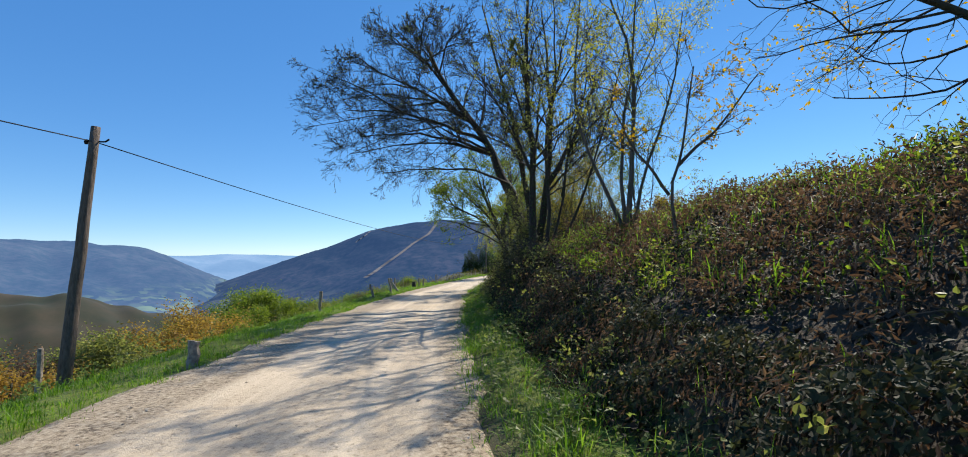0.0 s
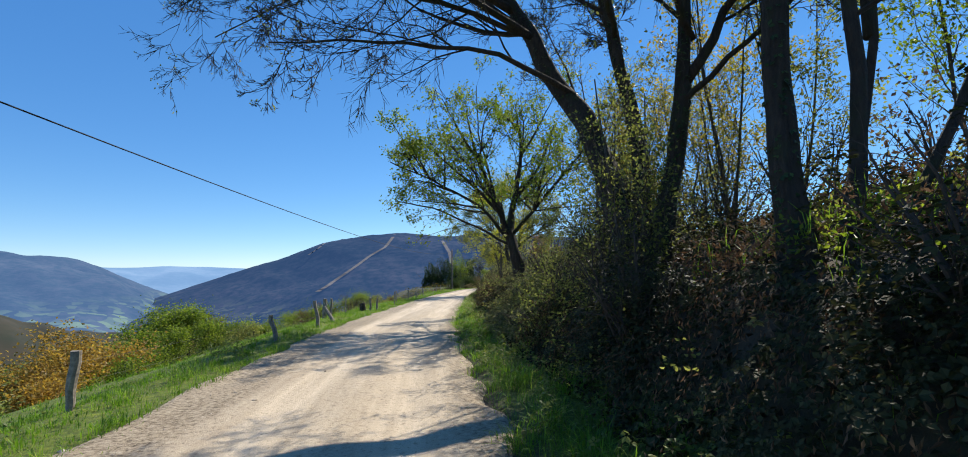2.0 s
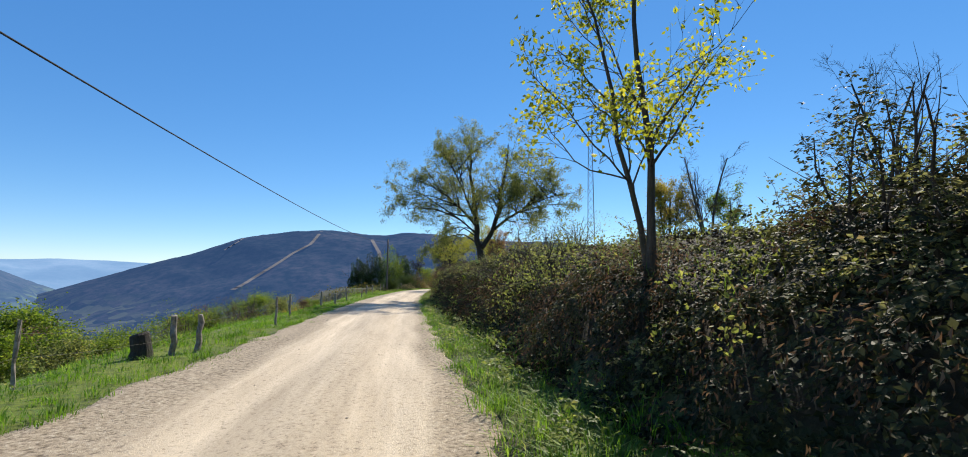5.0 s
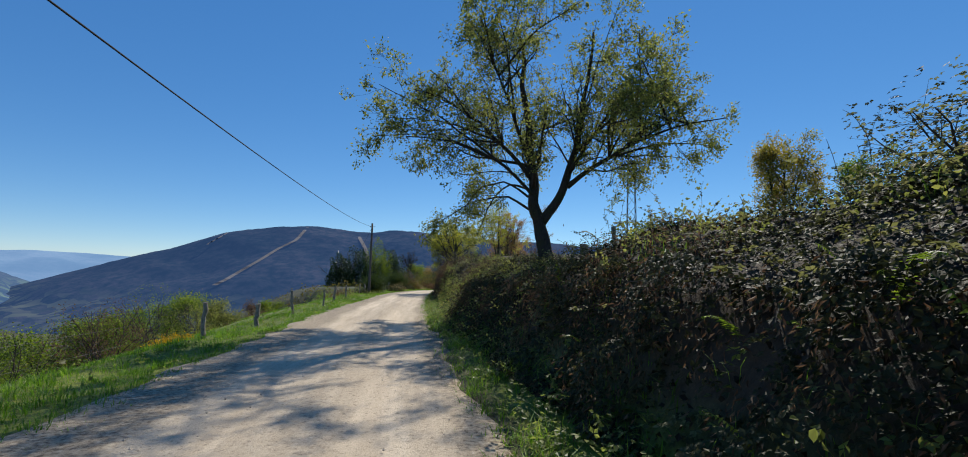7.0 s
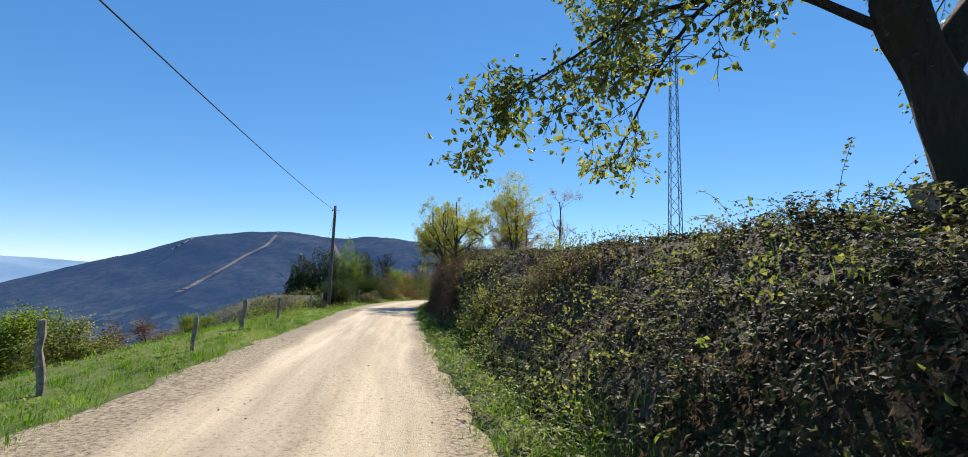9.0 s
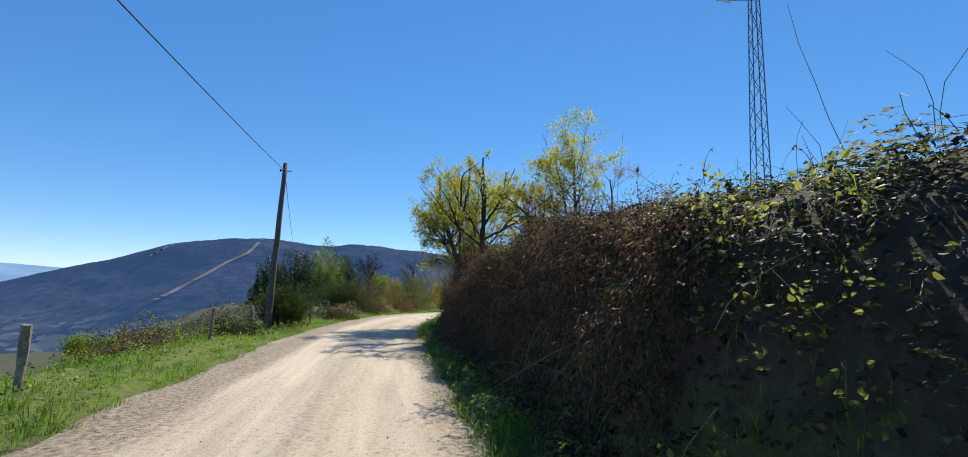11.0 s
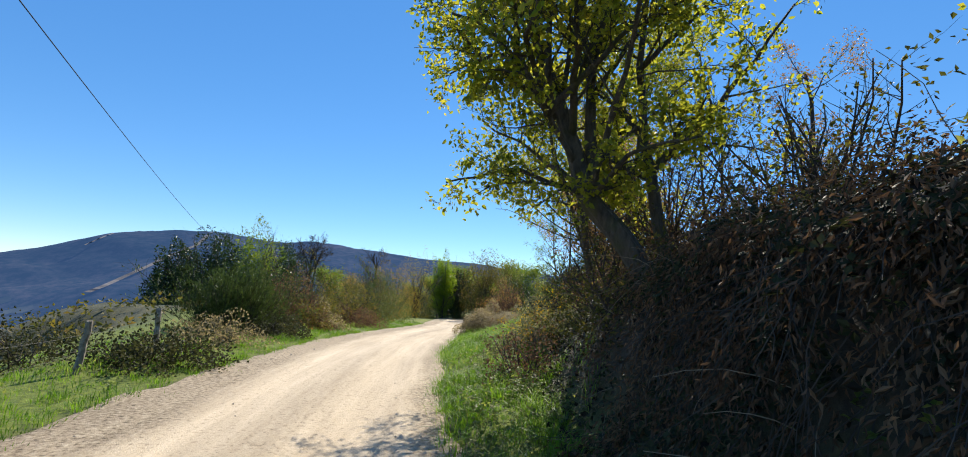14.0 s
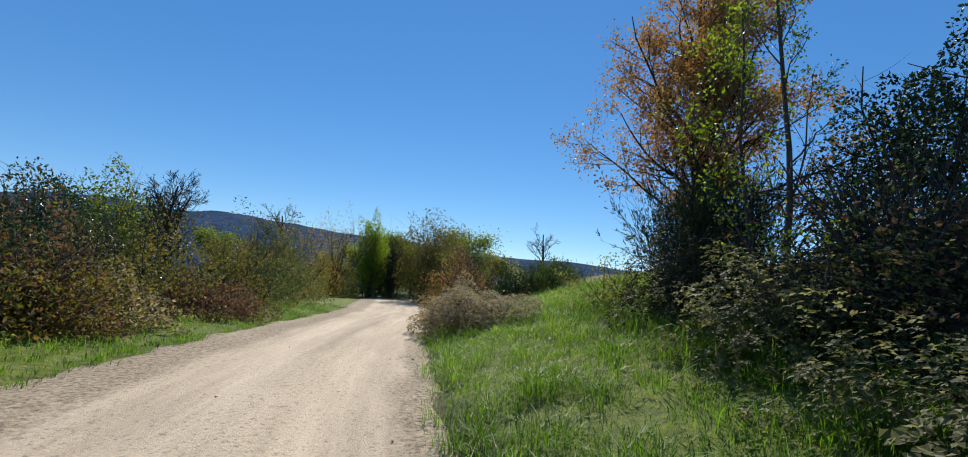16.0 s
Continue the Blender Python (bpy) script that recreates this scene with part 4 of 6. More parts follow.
limb_tree("small crooked tree on the bank with orange-yellow young leaves", B,
          [([(3.8, 7.85, B[2] - 0.3), (3.6, 7.85, 2.5), (3.9, 7.9, 3.4), (4.1, 7.9, 4.6)], 0.032, 0.01, 0.4),
           ([(3.6, 7.85, 2.5), (3.1, 8.0, 3.3), (2.7, 8.1, 4.2)], 0.03, 0.01, 0.2), ([(3.8, 7.9, 3.0), (4.5, 8.0, 3.6), (5.2, 8.0, 4.5)], 0.03, 0.01, 0.2)],
          [(7, 0.0, 1.0, 46, 0.45), (6, 0.1, 1.0, 44, 0.5), (4, 0.1, 1.0, 44, 0.55)], L_GORSE, 1, 2, 0.055, seed=22, wig=0.18, up=0.03, part_leafy=0.6, bark=M_BARK_PALE)
tree("dark-limbed tree reaching far out from the bank", stand(7.6, 4.6),
     [(-3.2, 1.2, 2.4, 0.07), (-2.6, 1.6, 4.2, 0.075), (0.4, 0.8, 4.8, 0.08)],
     [(10, 0.35, 1.0, 50, 0.6), (7, 0.2, 1.0, 42, 0.5), (5, 0.2, 1.0, 42, 0.5)], L_GORSE, 2, 0.06, seed=32, wig=0.16, leaf_u=0.4)
B = stand(2.2, 31.2)
limb_tree("young spring-green tree with a dark trunk beside the verge", B,
          [([(2.45, 31.2, B[2] - 0.4), (2.3, 31.1, 1.3), (2.05, 31.0, 2.3), (1.85, 31.0, 3.1)], 0.23, 0.18, 1.0),
           ([(1.9, 31.0, 2.7), (0.9, 30.9, 3.9), (-0.9, 30.8, 4.9), (-2.6, 30.6, 5.6)], 0.075, 0.02, 0.2),
           ([(1.9, 31.0, 2.8), (1.4, 31.1, 4.3), (0.6, 31.2, 6.2), (0.3, 31.3, 7.8)], 0.13, 0.025, 0.2),
           ([(1.9, 31.0, 2.8), (2.15, 31.0, 4.4), (2.5, 31.2, 6.2), (2.3, 31.4, 8.2)], 0.14, 0.025, 0.2),
           ([(1.9, 31.0, 2.8), (2.9, 30.8, 3.9), (4.0, 30.6, 5.2), (4.7, 30.5, 6.2)], 0.08, 0.02, 0.2),
           ([(1.9, 31.0, 2.8), (1.3, 30.0, 3.9), (0.4, 28.9, 4.9), (-0.4, 28.2, 5.6)], 0.09, 0.02, 0.25),
           ([(1.95, 31.1, 2.9), (2.3, 32.3, 4.4), (2.6, 33.5, 6.0)], 0.09, 0.02, 0.25),
           ([(1.95, 31.0, 2.5), (0.7, 31.3, 3.2), (-0.9, 31.5, 4.0), (-2.5, 31.7, 4.3)], 0.055, 0.02, 0.3),
           ([(1.7, 31.0, 3.6), (0.2, 31.4, 5.2), (-1.4, 31.6, 6.6)], 0.08, 0.02, 0.2),
           ([(2.1, 31.0, 4.2), (3.2, 31.4, 5.6), (3.8, 31.6, 7.2)], 0.08, 0.02, 0.2)],
          [(9, 0.0, 1.0, 46, 0.5), (6, 0.12, 1.0, 44, 0.5), (4, 0.12, 1.0, 42, 0.55)], L_GREEN, 1, 3, 0.095, crown=(1.5, 31.0, 5.3, (4.6, 4.0, 3.7), 22, 5), seed=33, wig=0.13, up=0.05, gap=0.9, tip=0.3, part_leafy=1.0)
tree("slim young tree with yellow-green leaves", stand(2.3, 36.2), [(-0.1, 0.1, 4.6, 0.06), (-0.8, 0.3, 4.0, 0.045)],
     [(14, 0.25, 1.0, 50, 0.5), (7, 0.2, 1.0, 42, 0.5), (5, 0.2, 1.0, 40, 0.5)], L_SPRING, 6, 0.07, bark=M_BARK_PALE, seed=14)
B = stand(7.15, 65.7, 0.1)
limb_tree("spreading tree with a forked trunk and thin spring leaves", B,
          [([(7.35, 65.6, B[2] - 0.4), (7.15, 65.7, 2.2), (6.95, 65.8, 3.0), (6.7, 65.8, 3.8), (6.4, 65.8, 5.2), (6.3, 65.9, 7.4), (6.0, 66.0, 10.6)], 0.27, 0.04, 0.42),
           ([(7.0, 65.8, 3.0), (7.5, 65.6, 3.7), (8.0, 65.4, 4.7), (8.2, 65.3, 6.2), (8.6, 65.2, 8.6), (8.8, 65.0, 10.8)], 0.19, 0.04, 0.3),
           ([(6.7, 65.8, 3.9), (5.4, 65.4, 5.0), (3.4, 65.0, 5.7), (1.4, 64.7, 5.6)], 0.075, 0.02, 0.15),
           ([(6.5, 65.8, 4.7), (5.0, 66.0, 6.4), (3.2, 66.2, 7.6), (1.8, 66.4, 8.0)], 0.10, 0.02, 0.15),
           ([(6.3, 65.8, 5.6), (5.2, 65.0, 7.6), (4.0, 64.2, 9.4)], 0.09, 0.02, 0.15),
           ([(7.9, 65.4, 4.4), (9.6, 64.6, 5.8), (11.6, 63.6, 6.8), (13.2, 62.8, 7.0)], 0.11, 0.02, 0.15),
           ([(8.2, 65.3, 5.8), (9.8, 65.4, 7.4), (11.6, 65.2, 8.8)], 0.09, 0.02, 0.15),
           ([(8.0, 65.4, 5.0), (8.4, 63.8, 6.4), (8.8, 62.2, 7.4)], 0.09, 0.02, 0.15),
           ([(6.6, 65.8, 4.3), (6.2, 64.0, 5.6), (5.8, 62.4, 6.4)], 0.09, 0.02, 0.2),
           ([(6.6, 65.9, 4.5), (6.8, 67.6, 6.0), (7.2, 69.2, 7.2)], 0.09, 0.02, 0.2),
           ([(6.9, 65.9, 3.3), (5.8, 66.5, 4.1), (4.6, 67.3, 3.9), (3.2, 68.2, 3.0)], 0.06, 0.012, 0.2),
           ([(6.6, 65.8, 4.2), (5.9, 67.0, 4.7), (5.4, 67.9, 3.9), (5.0, 68.6, 2.4)], 0.055, 0.012, 0.2),
           ([(6.7, 65.8, 3.8), (5.6, 66.1, 4.6), (4.7, 66.9, 4.4), (4.2, 67.6, 3.6)], 0.055, 0.012, 0.2)],
          [(9, 0.0, 1.0, 48, 0.5), (7, 0.1, 1.0, 46, 0.5), (4, 0.1, 1.0, 44, 0.55)], L_FRESH, 1, 4, 0.105, ivy=120, crown=(7.0, 65.2, 6.8, (6.8, 5.2, 4.9), 34, 6), seed=15, wig=0.16, up=0.0, gap=0.9, tip=0.3, least=0.006)
B = stand(9.5, 94.8, 0.1)
limb_tree("open-crowned tree with fresh yellow-green leaves on the bank", B,
          [([(9.55, 94.8, B[2] - 0.4), (9.45, 94.7, 2.0), (9.4, 94.7, 2.6), (9.5, 94.7, 4.0), (9.4, 94.9, 6.2)], 0.13, 0.03, 0.5),
           ([(9.4, 94.7, 2.4), (8.6, 94.9, 3.0), (7.9, 95.1, 3.7), (7.3, 95.4, 4.6)], 0.055, 0.015, 0.12),
           ([(9.4, 94.7, 2.7), (8.9, 95.3, 3.8), (8.2, 96.2, 5.2)], 0.05, 0.015, 0.12),
           ([(9.4, 94.7, 2.6), (10.4, 94.4, 3.2), (11.2, 94.1, 3.8), (11.9, 93.9, 4.4)], 0.055, 0.015, 0.12),
           ([(9.45, 94.7, 3.2), (10.4, 95.0, 4.6), (11.0, 95.2, 6.0)], 0.06, 0.015, 0.12),
           ([(9.4, 94.7, 2.8), (9.0, 93.6, 3.8), (8.6, 92.6, 4.8)], 0.06, 0.015, 0.15)],
          [(7, 0.0, 1.0, 50, 0.42), (6, 0.1, 1.0, 46, 0.5), (4, 0.1, 1.0, 44, 0.55)], L_SPRING, 1, 3, 0.085, part_leafy=0.6, bark=M_BARK, crown=(9.5, 94.7, 4.3, (2.4, 2.4, 2.2), 10, 5), seed=36, wig=0.15, up=0.03, gap=0.8, tip=0.4)
B = stand(10.4, 98.3, 0.2)
limb_tree("leafy multi-stemmed tree overhanging the road from the bank", B,
          [([(10.5, 98.2, B[2] - 0.4), (10.2, 98.8, 0.8), (9.8, 99.3, 1.7), (9.4, 99.6, 3.0), (8.9, 99.9, 4.8), (8.8, 100.0, 6.4)], 0.16, 0.03, 0.4),
           ([(9.8, 99.3, 1.7), (9.9, 99.5, 3.2), (9.8, 99.8, 5.0), (9.8, 100.0, 6.8)], 0.10, 0.02, 0.25),
           ([(10.8, 98.8, B[2] - 0.2), (10.6, 99.1, 2.0), (10.6, 99.3, 4.2), (10.9, 99.5, 6.2)], 0.11, 0.02, 0.3),
           ([(9.6, 99.4, 2.2), (8.8, 99.2, 3.0), (8.1, 99.1, 3.6), (7.6, 99.1, 3.6)], 0.04, 0.015, 0.15),
           ([(9.4, 99.6, 2.9), (8.6, 100.3, 3.8), (7.8, 100.8, 4.8)], 0.06, 0.015, 0.15),
           ([(10.6, 99.1, 2.2), (11.6, 98.6, 3.4), (12.4, 98.2, 4.8)], 0.06, 0.015, 0.2),
           ([(9.6, 99.5, 2.6), (9.0, 98.6, 3.6), (8.4, 97.8, 4.6)], 0.06, 0.015, 0.15)],
          [(8, 0.0, 1.0, 52, 0.48), (7, 0.12, 1.0, 46, 0.5), (4, 0.12, 1.0, 44, 0.55)], L_SPRING, 1, 4, 0.085, part_leafy=0.62, bark=M_BARK_PALE, crown=(9.4, 99.2, 3.9, (2.1, 2.1, 3.1), 24, 4, -0.75), seed=30, wig=0.16, up=0.02, gap=1.0, tip=0.2)
tree("bright yellow-leaved tree on the slope above the bank", stand(13.8, 94.7),
     [(0.1, 0.3, 5.2, 0.12), (-0.9, 0.2, 4.6, 0.08)], [(12, 0.25, 1.0, 55, 0.7), (8, 0.15, 1.0, 42, 0.45), (6, 0.15, 1.0, 42, 0.5)], L_SPRING, 6, 0.11, seed=23)
tree("thin tree with golden leaves over dry undergrowth", stand(11.8, 101.6),
     [(-0.2, 0.3, 5.6, 0.085), (-1.2, 0.5, 4.8, 0.05), (0.9, -0.3, 5.0, 0.05)],
     [(14, 0.2, 1.0, 48, 0.55), (8, 0.2, 1.0, 42, 0.5), (6, 0.2, 1.0, 42, 0.5)], L_SPRING, 8, 0.075, seed=24, bark=M_BARK_PALE, crook=1.4)
tree("tall tree covered with copper-coloured buds", stand(20.0, 112.4), [(0.2, 0.2, 8.0, 0.16), (0.9, 0.4, 7.6, 0.12)],
     [(26, 0.14, 1.0, 46, 0.46), (9, 0.2, 1.0, 42, 0.45), (7, 0.2, 1.0, 40, 0.5)], L_COPPER, 16, 0.085, seed=18, loose=1.5)
tree("slender birch sapling with small bright leaves", stand(15.4, 108.3), [(0.2, 0.1, 5.0, 0.05), (-0.4, 0.2, 4.0, 0.035)],
     [(14, 0.1, 1.0, 35, 0.3), (6, 0.2, 1.0, 40, 0.5), (4, 0.2, 1.0, 40, 0.5)], L_BIRCH, 4, 0.05, bark=M_BARK_PALE, seed=25)
tree("bare-twigged tree above the bank", stand(18.5, 104.5), [(0.2, 0.2, 5.6, 0.08), (-0.7, 0.2, 5.2, 0.07)],
     [(14, 0.2, 1.0, 45, 0.6), (7, 0.2, 1.0, 42, 0.5), (6, 0.2, 1.0, 42, 0.5), (3, 0.1, 1, 40, 0.5)], None, seed=26)
tree("copper-budded tree on the upper slope", stand(21.6, 103.7), [(0.2, 0.2, 7.2, 0.14)],
     [(14, 0.15, 1.0, 40, 0.4), (8, 0.2, 1.0, 38, 0.5), (6, 0.2, 1.0, 38, 0.5)], L_COPPER, 5, 0.08, seed=27)
tree("round-crowned leafy tree in the upper field", stand(30.0, 76.0), [(0.2, 0.2, 6.2, 0.2), (-1.2, 0.3, 5.6, 0.14), (1.3, -0.3, 5.6, 0.14)],
     [(12, 0.3, 1.0, 50, 0.55), (8, 0.2, 1.0, 42, 0.5), (5, 0.2, 1.0, 42, 0.5)], L_YELLOW, 9, 0.16, seed=28, least=0.012, loose=1.3)
tree("round-crowned leafy tree in the upper field", stand(35.0, 73.0), [(0.2, 0.2, 5.2, 0.16)],
     [(14, 0.25, 1.0, 55, 0.6), (8, 0.2, 1.0, 42, 0.5), (5, 0.2, 1.0, 42, 0.5)], L_GREEN, 9, 0.16, seed=29, least=0.012, loose=1.3)
for k, (x, y, hh, lf) in enumerate(((4.6, 25.2, 4.6, L_YELLOW), (5.4, 27.4, 5.2, L_FRESH), (6.0, 28.8, 4.2, L_FRESH), (6.4, 30.4, 4.8, L_YELLOW), (5.6, 24.6, 4.4, L_FRESH), (4.3, 20.6, 5.2, L_YELLOW), (5.4, 20.4, 4.6, L_FRESH), (6.0, 23.4, 4.8, L_YELLOW), (6.6, 18.4, 5.0, L_GREEN), (7.2, 26.4, 4.4, L_FRESH))):
    tree("thin sapling with sparse yellow-green leaves in a thicket", stand(x, y), [(-0.4, 0.2, hh, 0.034), (0.5, -0.2, hh * 0.9, 0.028), (-0.9, -0.3, hh * 0.85, 0.024)],
         [(9, 0.15, 1.0, 40, 0.4), (6, 0.2, 1.0, 42, 0.5), (4, 0.2, 1.0, 42, 0.5)], lf, 5, 0.07, seed=40 + k, group="thicket saplings", bark=M_BARK_PALE)

for k, (x, y, rx, h, lf) in enumerate(((1.7, 18.6, 0.9, 1.7, L_BRAMBLE), (1.5, 24.2, 0.9, 0.9, L_LIT_BRAMBLE), (1.35, 26.2, 0.8, 0.75, L_LIT_BRAMBLE), (1.9, 27.4, 1.0, 1.1, L_LIT_BRAMBLE), (1.5, 29.2, 0.9, 0.9, L_LIT_BRAMBLE), (2.4, 29.4, 1.0, 1.2, L_LIT_BRAMBLE), (2.6, 24.8, 1.1, 1.2, L_LIT_BRAMBLE), (1.75, 22.6, 0.9, 1.5, L_FRESH), (2.0, 14.6, 0.8, 1.4, L_BRAMBLE), (2.4, 25.8, 1.0, 1.9, L_FRESH), (3.0, 33.6, 1.0, 1.6, L_BRAMBLE),
                                     (2.7, 41.0, 1.1, 1.7, L_FRESH), (3.4, 46.0, 1.0, 1.5, L_BRAMBLE), (4.6, 58.3, 1.0, 1.0, L_BRAMBLE), (7.4, 84.2, 1.1, 1.6, L_BRAMBLE), (5.3, 75.0, 0.7, 1.1, L_FRESH), (8.2, 92.0, 1.0, 1.6, L_BRACKEN),
                                     (5.4, 14.0, 1.2, 1.2, L_BRACKEN), (4.6, 17.0, 1.2, 1.6, L_BRACKEN), (4.9, 19.6, 1.3, 2.0, L_SCRUB), (5.2, 22.2, 1.4, 2.2, L_BRAMBLE), (5.4, 24.8, 1.3, 2.1, L_SCRUB),
                                     (4.6, 27.6, 1.3, 1.8, L_BRAMBLE), (5.6, 30.2, 1.4, 2.0, L_FRESH), (4.5, 32.6, 1.2, 1.5, L_SCRUB), (6.4, 33.2, 1.6, 2.3, L_BRACKEN), (5.4, 35.4, 1.3, 1.6, L_FRESH),
                                     (6.8, 66.6, 0.9, 0.75, L_BRAMBLE), (8.2, 69.0, 1.2, 0.8, L_BRACKEN), (10.4, 90.0, 1.3, 1.7, L_BRAMBLE), (10.8, 92.6, 1.3, 1.9, L_BRACKEN), (10.5, 102.0, 0.8, 1.3, L_BRACKEN), (5.3, 50.6, 1.1, 1.2, L_LIT_BRAMBLE), (6.5, 51.4, 1.2, 1.5, L_BRAMBLE), (4.9, 49.0, 0.9, 0.8, L_BRAMBLE), (7.6, 50.2, 1.3, 1.9, L_FRESH), (12.6, 100.6, 1.3, 2.6, L_SCRUB), (13.0, 98.6, 1.3, 2.4, L_BRACKEN),
                                     (11.0, 97.0, 1.2, 1.8, L_SCRUB), (10.4, 99.4, 1.0, 1.5, L_SCRUB), (11.8, 99.8, 1.2, 1.9, L_BRACKEN))):
    bush("bush", "tangled undergrowth bush on the bank", stand(x, y, 0.35), rx, rx * 1.3, h, lf, 3000, 0.06, 400 + k, group="undergrowth bushes", stems=15, lump=0.4, hollow=0.7, compound=lf in (L_BRAMBLE, L_LIT_BRAMBLE))

# ---- plants on the far side of the road and ahead ----
broom_bush("green broom bush beside the wooden pole", stand(1.9, 98.6), 0.95, 0.95, 1.75, 440, 51)
broom_bush("large green broom bush on the verge", stand(5.2, 113.6), 1.7, 1.7, 2.4, 600, 52)
broom_bush("dark green broom at the foot of the tall tree", stand(18.4, 110.9), 1.3, 1.3, 2.4, 460, 53, L_DARK)
broom_bush("broom on the crest of the slope", stand(27.5, 125.5), 1.6, 1.4, 1.7, 300, 54)
broom_bush("broom on the crest of the slope", stand(24.4, 122.8), 0.9, 0.9, 1.4, 160, 55)
for k, (x, y, h) in enumerate(((7.2, 34.0, 3.0), (8.8, 38.0, 2.8), (8.2, 42.5, 2.6))):
    tree("grey bare twiggy shrub above the bank", stand(x, y), [(-0.6, 0.2, h, 0.05), (0.5, -0.2, h, 0.05), (0.1, 0.7, h * 0.9, 0.04)],
         [(9, 0.1, 1.0, 38, 0.5), (8, 0.15, 1.0, 40, 0.5), (5, 0.15, 1.0, 40, 0.5)], None, seed=56 + k, bark=M_BARK_PALE, group="bare shrubs")
bush("bush", "dense dark evergreen bush on top of the bank", stand(18.2, 107.4, 0.2), 1.25, 1.25, 4.0 - on_land(18.2, 107.4), L_DARK, 22000, 0.07, 58, stems=6, lump=0.3, hollow=0.35)
bush("bush", "tall dark evergreen shrub above the bank", stand(7.2, 32.2, 0.2), 1.3, 1.3, 4.2, L_DARK, 18000, 0.07, 64, stems=7, lump=0.4, hollow=0.5)
bush("bush", "dark ivy-clad evergreen bush among the saplings", stand(5.4, 26.4, 0.2), 1.3, 1.3, 2.9, L_DARK, 13000, 0.06, 65, stems=8, hollow=0.5, lump=0.4)
bush("bush", "dark ivy-clad evergreen bush among the saplings", stand(5.0, 29.6, 0.2), 1.2, 1.2, 2.4, L_DARK, 10000, 0.065, 63)
bush("bramble_mound", "brown and green bramble mound on the grass slope", stand(16.4, 115.9, 0.2), 1.6, 2.4, 1.15, L_MOUND, 14000, 0.06, 59, droop=0.3, compound=True)
bush("bramble_mound", "dry bramble mound on the grass slope", stand(18.6, 120.4, 0.2), 1.4, 1.8, 1.6, L_MOUND, 8000, 0.08, 60, droop=0.3, compound=True)
for k, (x, y, rx, h, lf, n) in enumerate(((13.4, 105.6, 1.3, 0.75, L_LIT_BRAMBLE, 6500), (14.6, 107.6, 1.1, 1.2, L_LIT_BRAMBLE, 8000), (16.2, 109.8, 1.1, 1.7, L_BRAMBLE, 8000), (15.4, 107.0, 0.9, 2.0, L_FRESH, 2600), (12.6, 103.9, 1.2, 0.65, L_LIT_BRAMBLE, 6500), (17.6, 112.6, 0.9, 1.2, L_FRESH, 5000), (14.2, 104.2, 1.0, 1.2, L_BRACKEN, 6500), (15.0, 105.6, 1.1, 1.3, L_BRACKEN, 7000), (16.0, 107.4, 1.1, 1.4, L_BRACKEN, 7000), (12.3, 102.9, 0.9, 0.5, L_LIT_BRAMBLE, 5000), (12.2, 104.6, 1.2, 0.6, L_LIT_BRAMBLE, 6500))):
    bush("bush", "dense bramble bush at the edge of the grass", stand(x, y, 0.2), rx, rx * 1.2, h, lf, int(n * 0.7), 0.06, 440 + k, group="bushes by the grass", stems=22, lump=0.4, hollow=0.6, compound=lf in (L_BRAMBLE, L_LIT_BRAMBLE, L_MOUND))
for k, (x, y, rx, h, lf, n) in enumerate(((26.0, 124.0, 1.6, 1.2, L_FRESH, 3500), (28.8, 127.5, 1.8, 1.6, L_GREEN, 3500), (23.4, 124.0, 1.2, 1.9, L_DARK, 4500), (24.0, 129.0, 1.8, 3.0, L_BRACKEN, 5000), (25.6, 133.0, 2.0, 3.4, L_COPPER, 5000), (27.0, 136.5, 2.0, 3.4, L_GREEN, 5000))):
    bush("bush", "shrub along the crest of the grass slope", stand(x, y, 0.2), rx, rx, h, lf, n, 0.11, 450 + k, group="bushes on the crest", stems=18, lump=0.35, hollow=0.6)
bush("bush", "orange and yellow flowering bush at the bank's foot", stand(15.2, 105.4, 0.1), 0.6, 0.7, 1.1, L_GORSE, 1100, 0.04, 61, lump=0.4)
bush("bush", "orange and yellow flowering bush at the bank's foot", stand(12.6, 103.9, 0.1), 1.3, 1.3, 1.0, L_GORSE, 2600, 0.038, 62, lump=0.4)
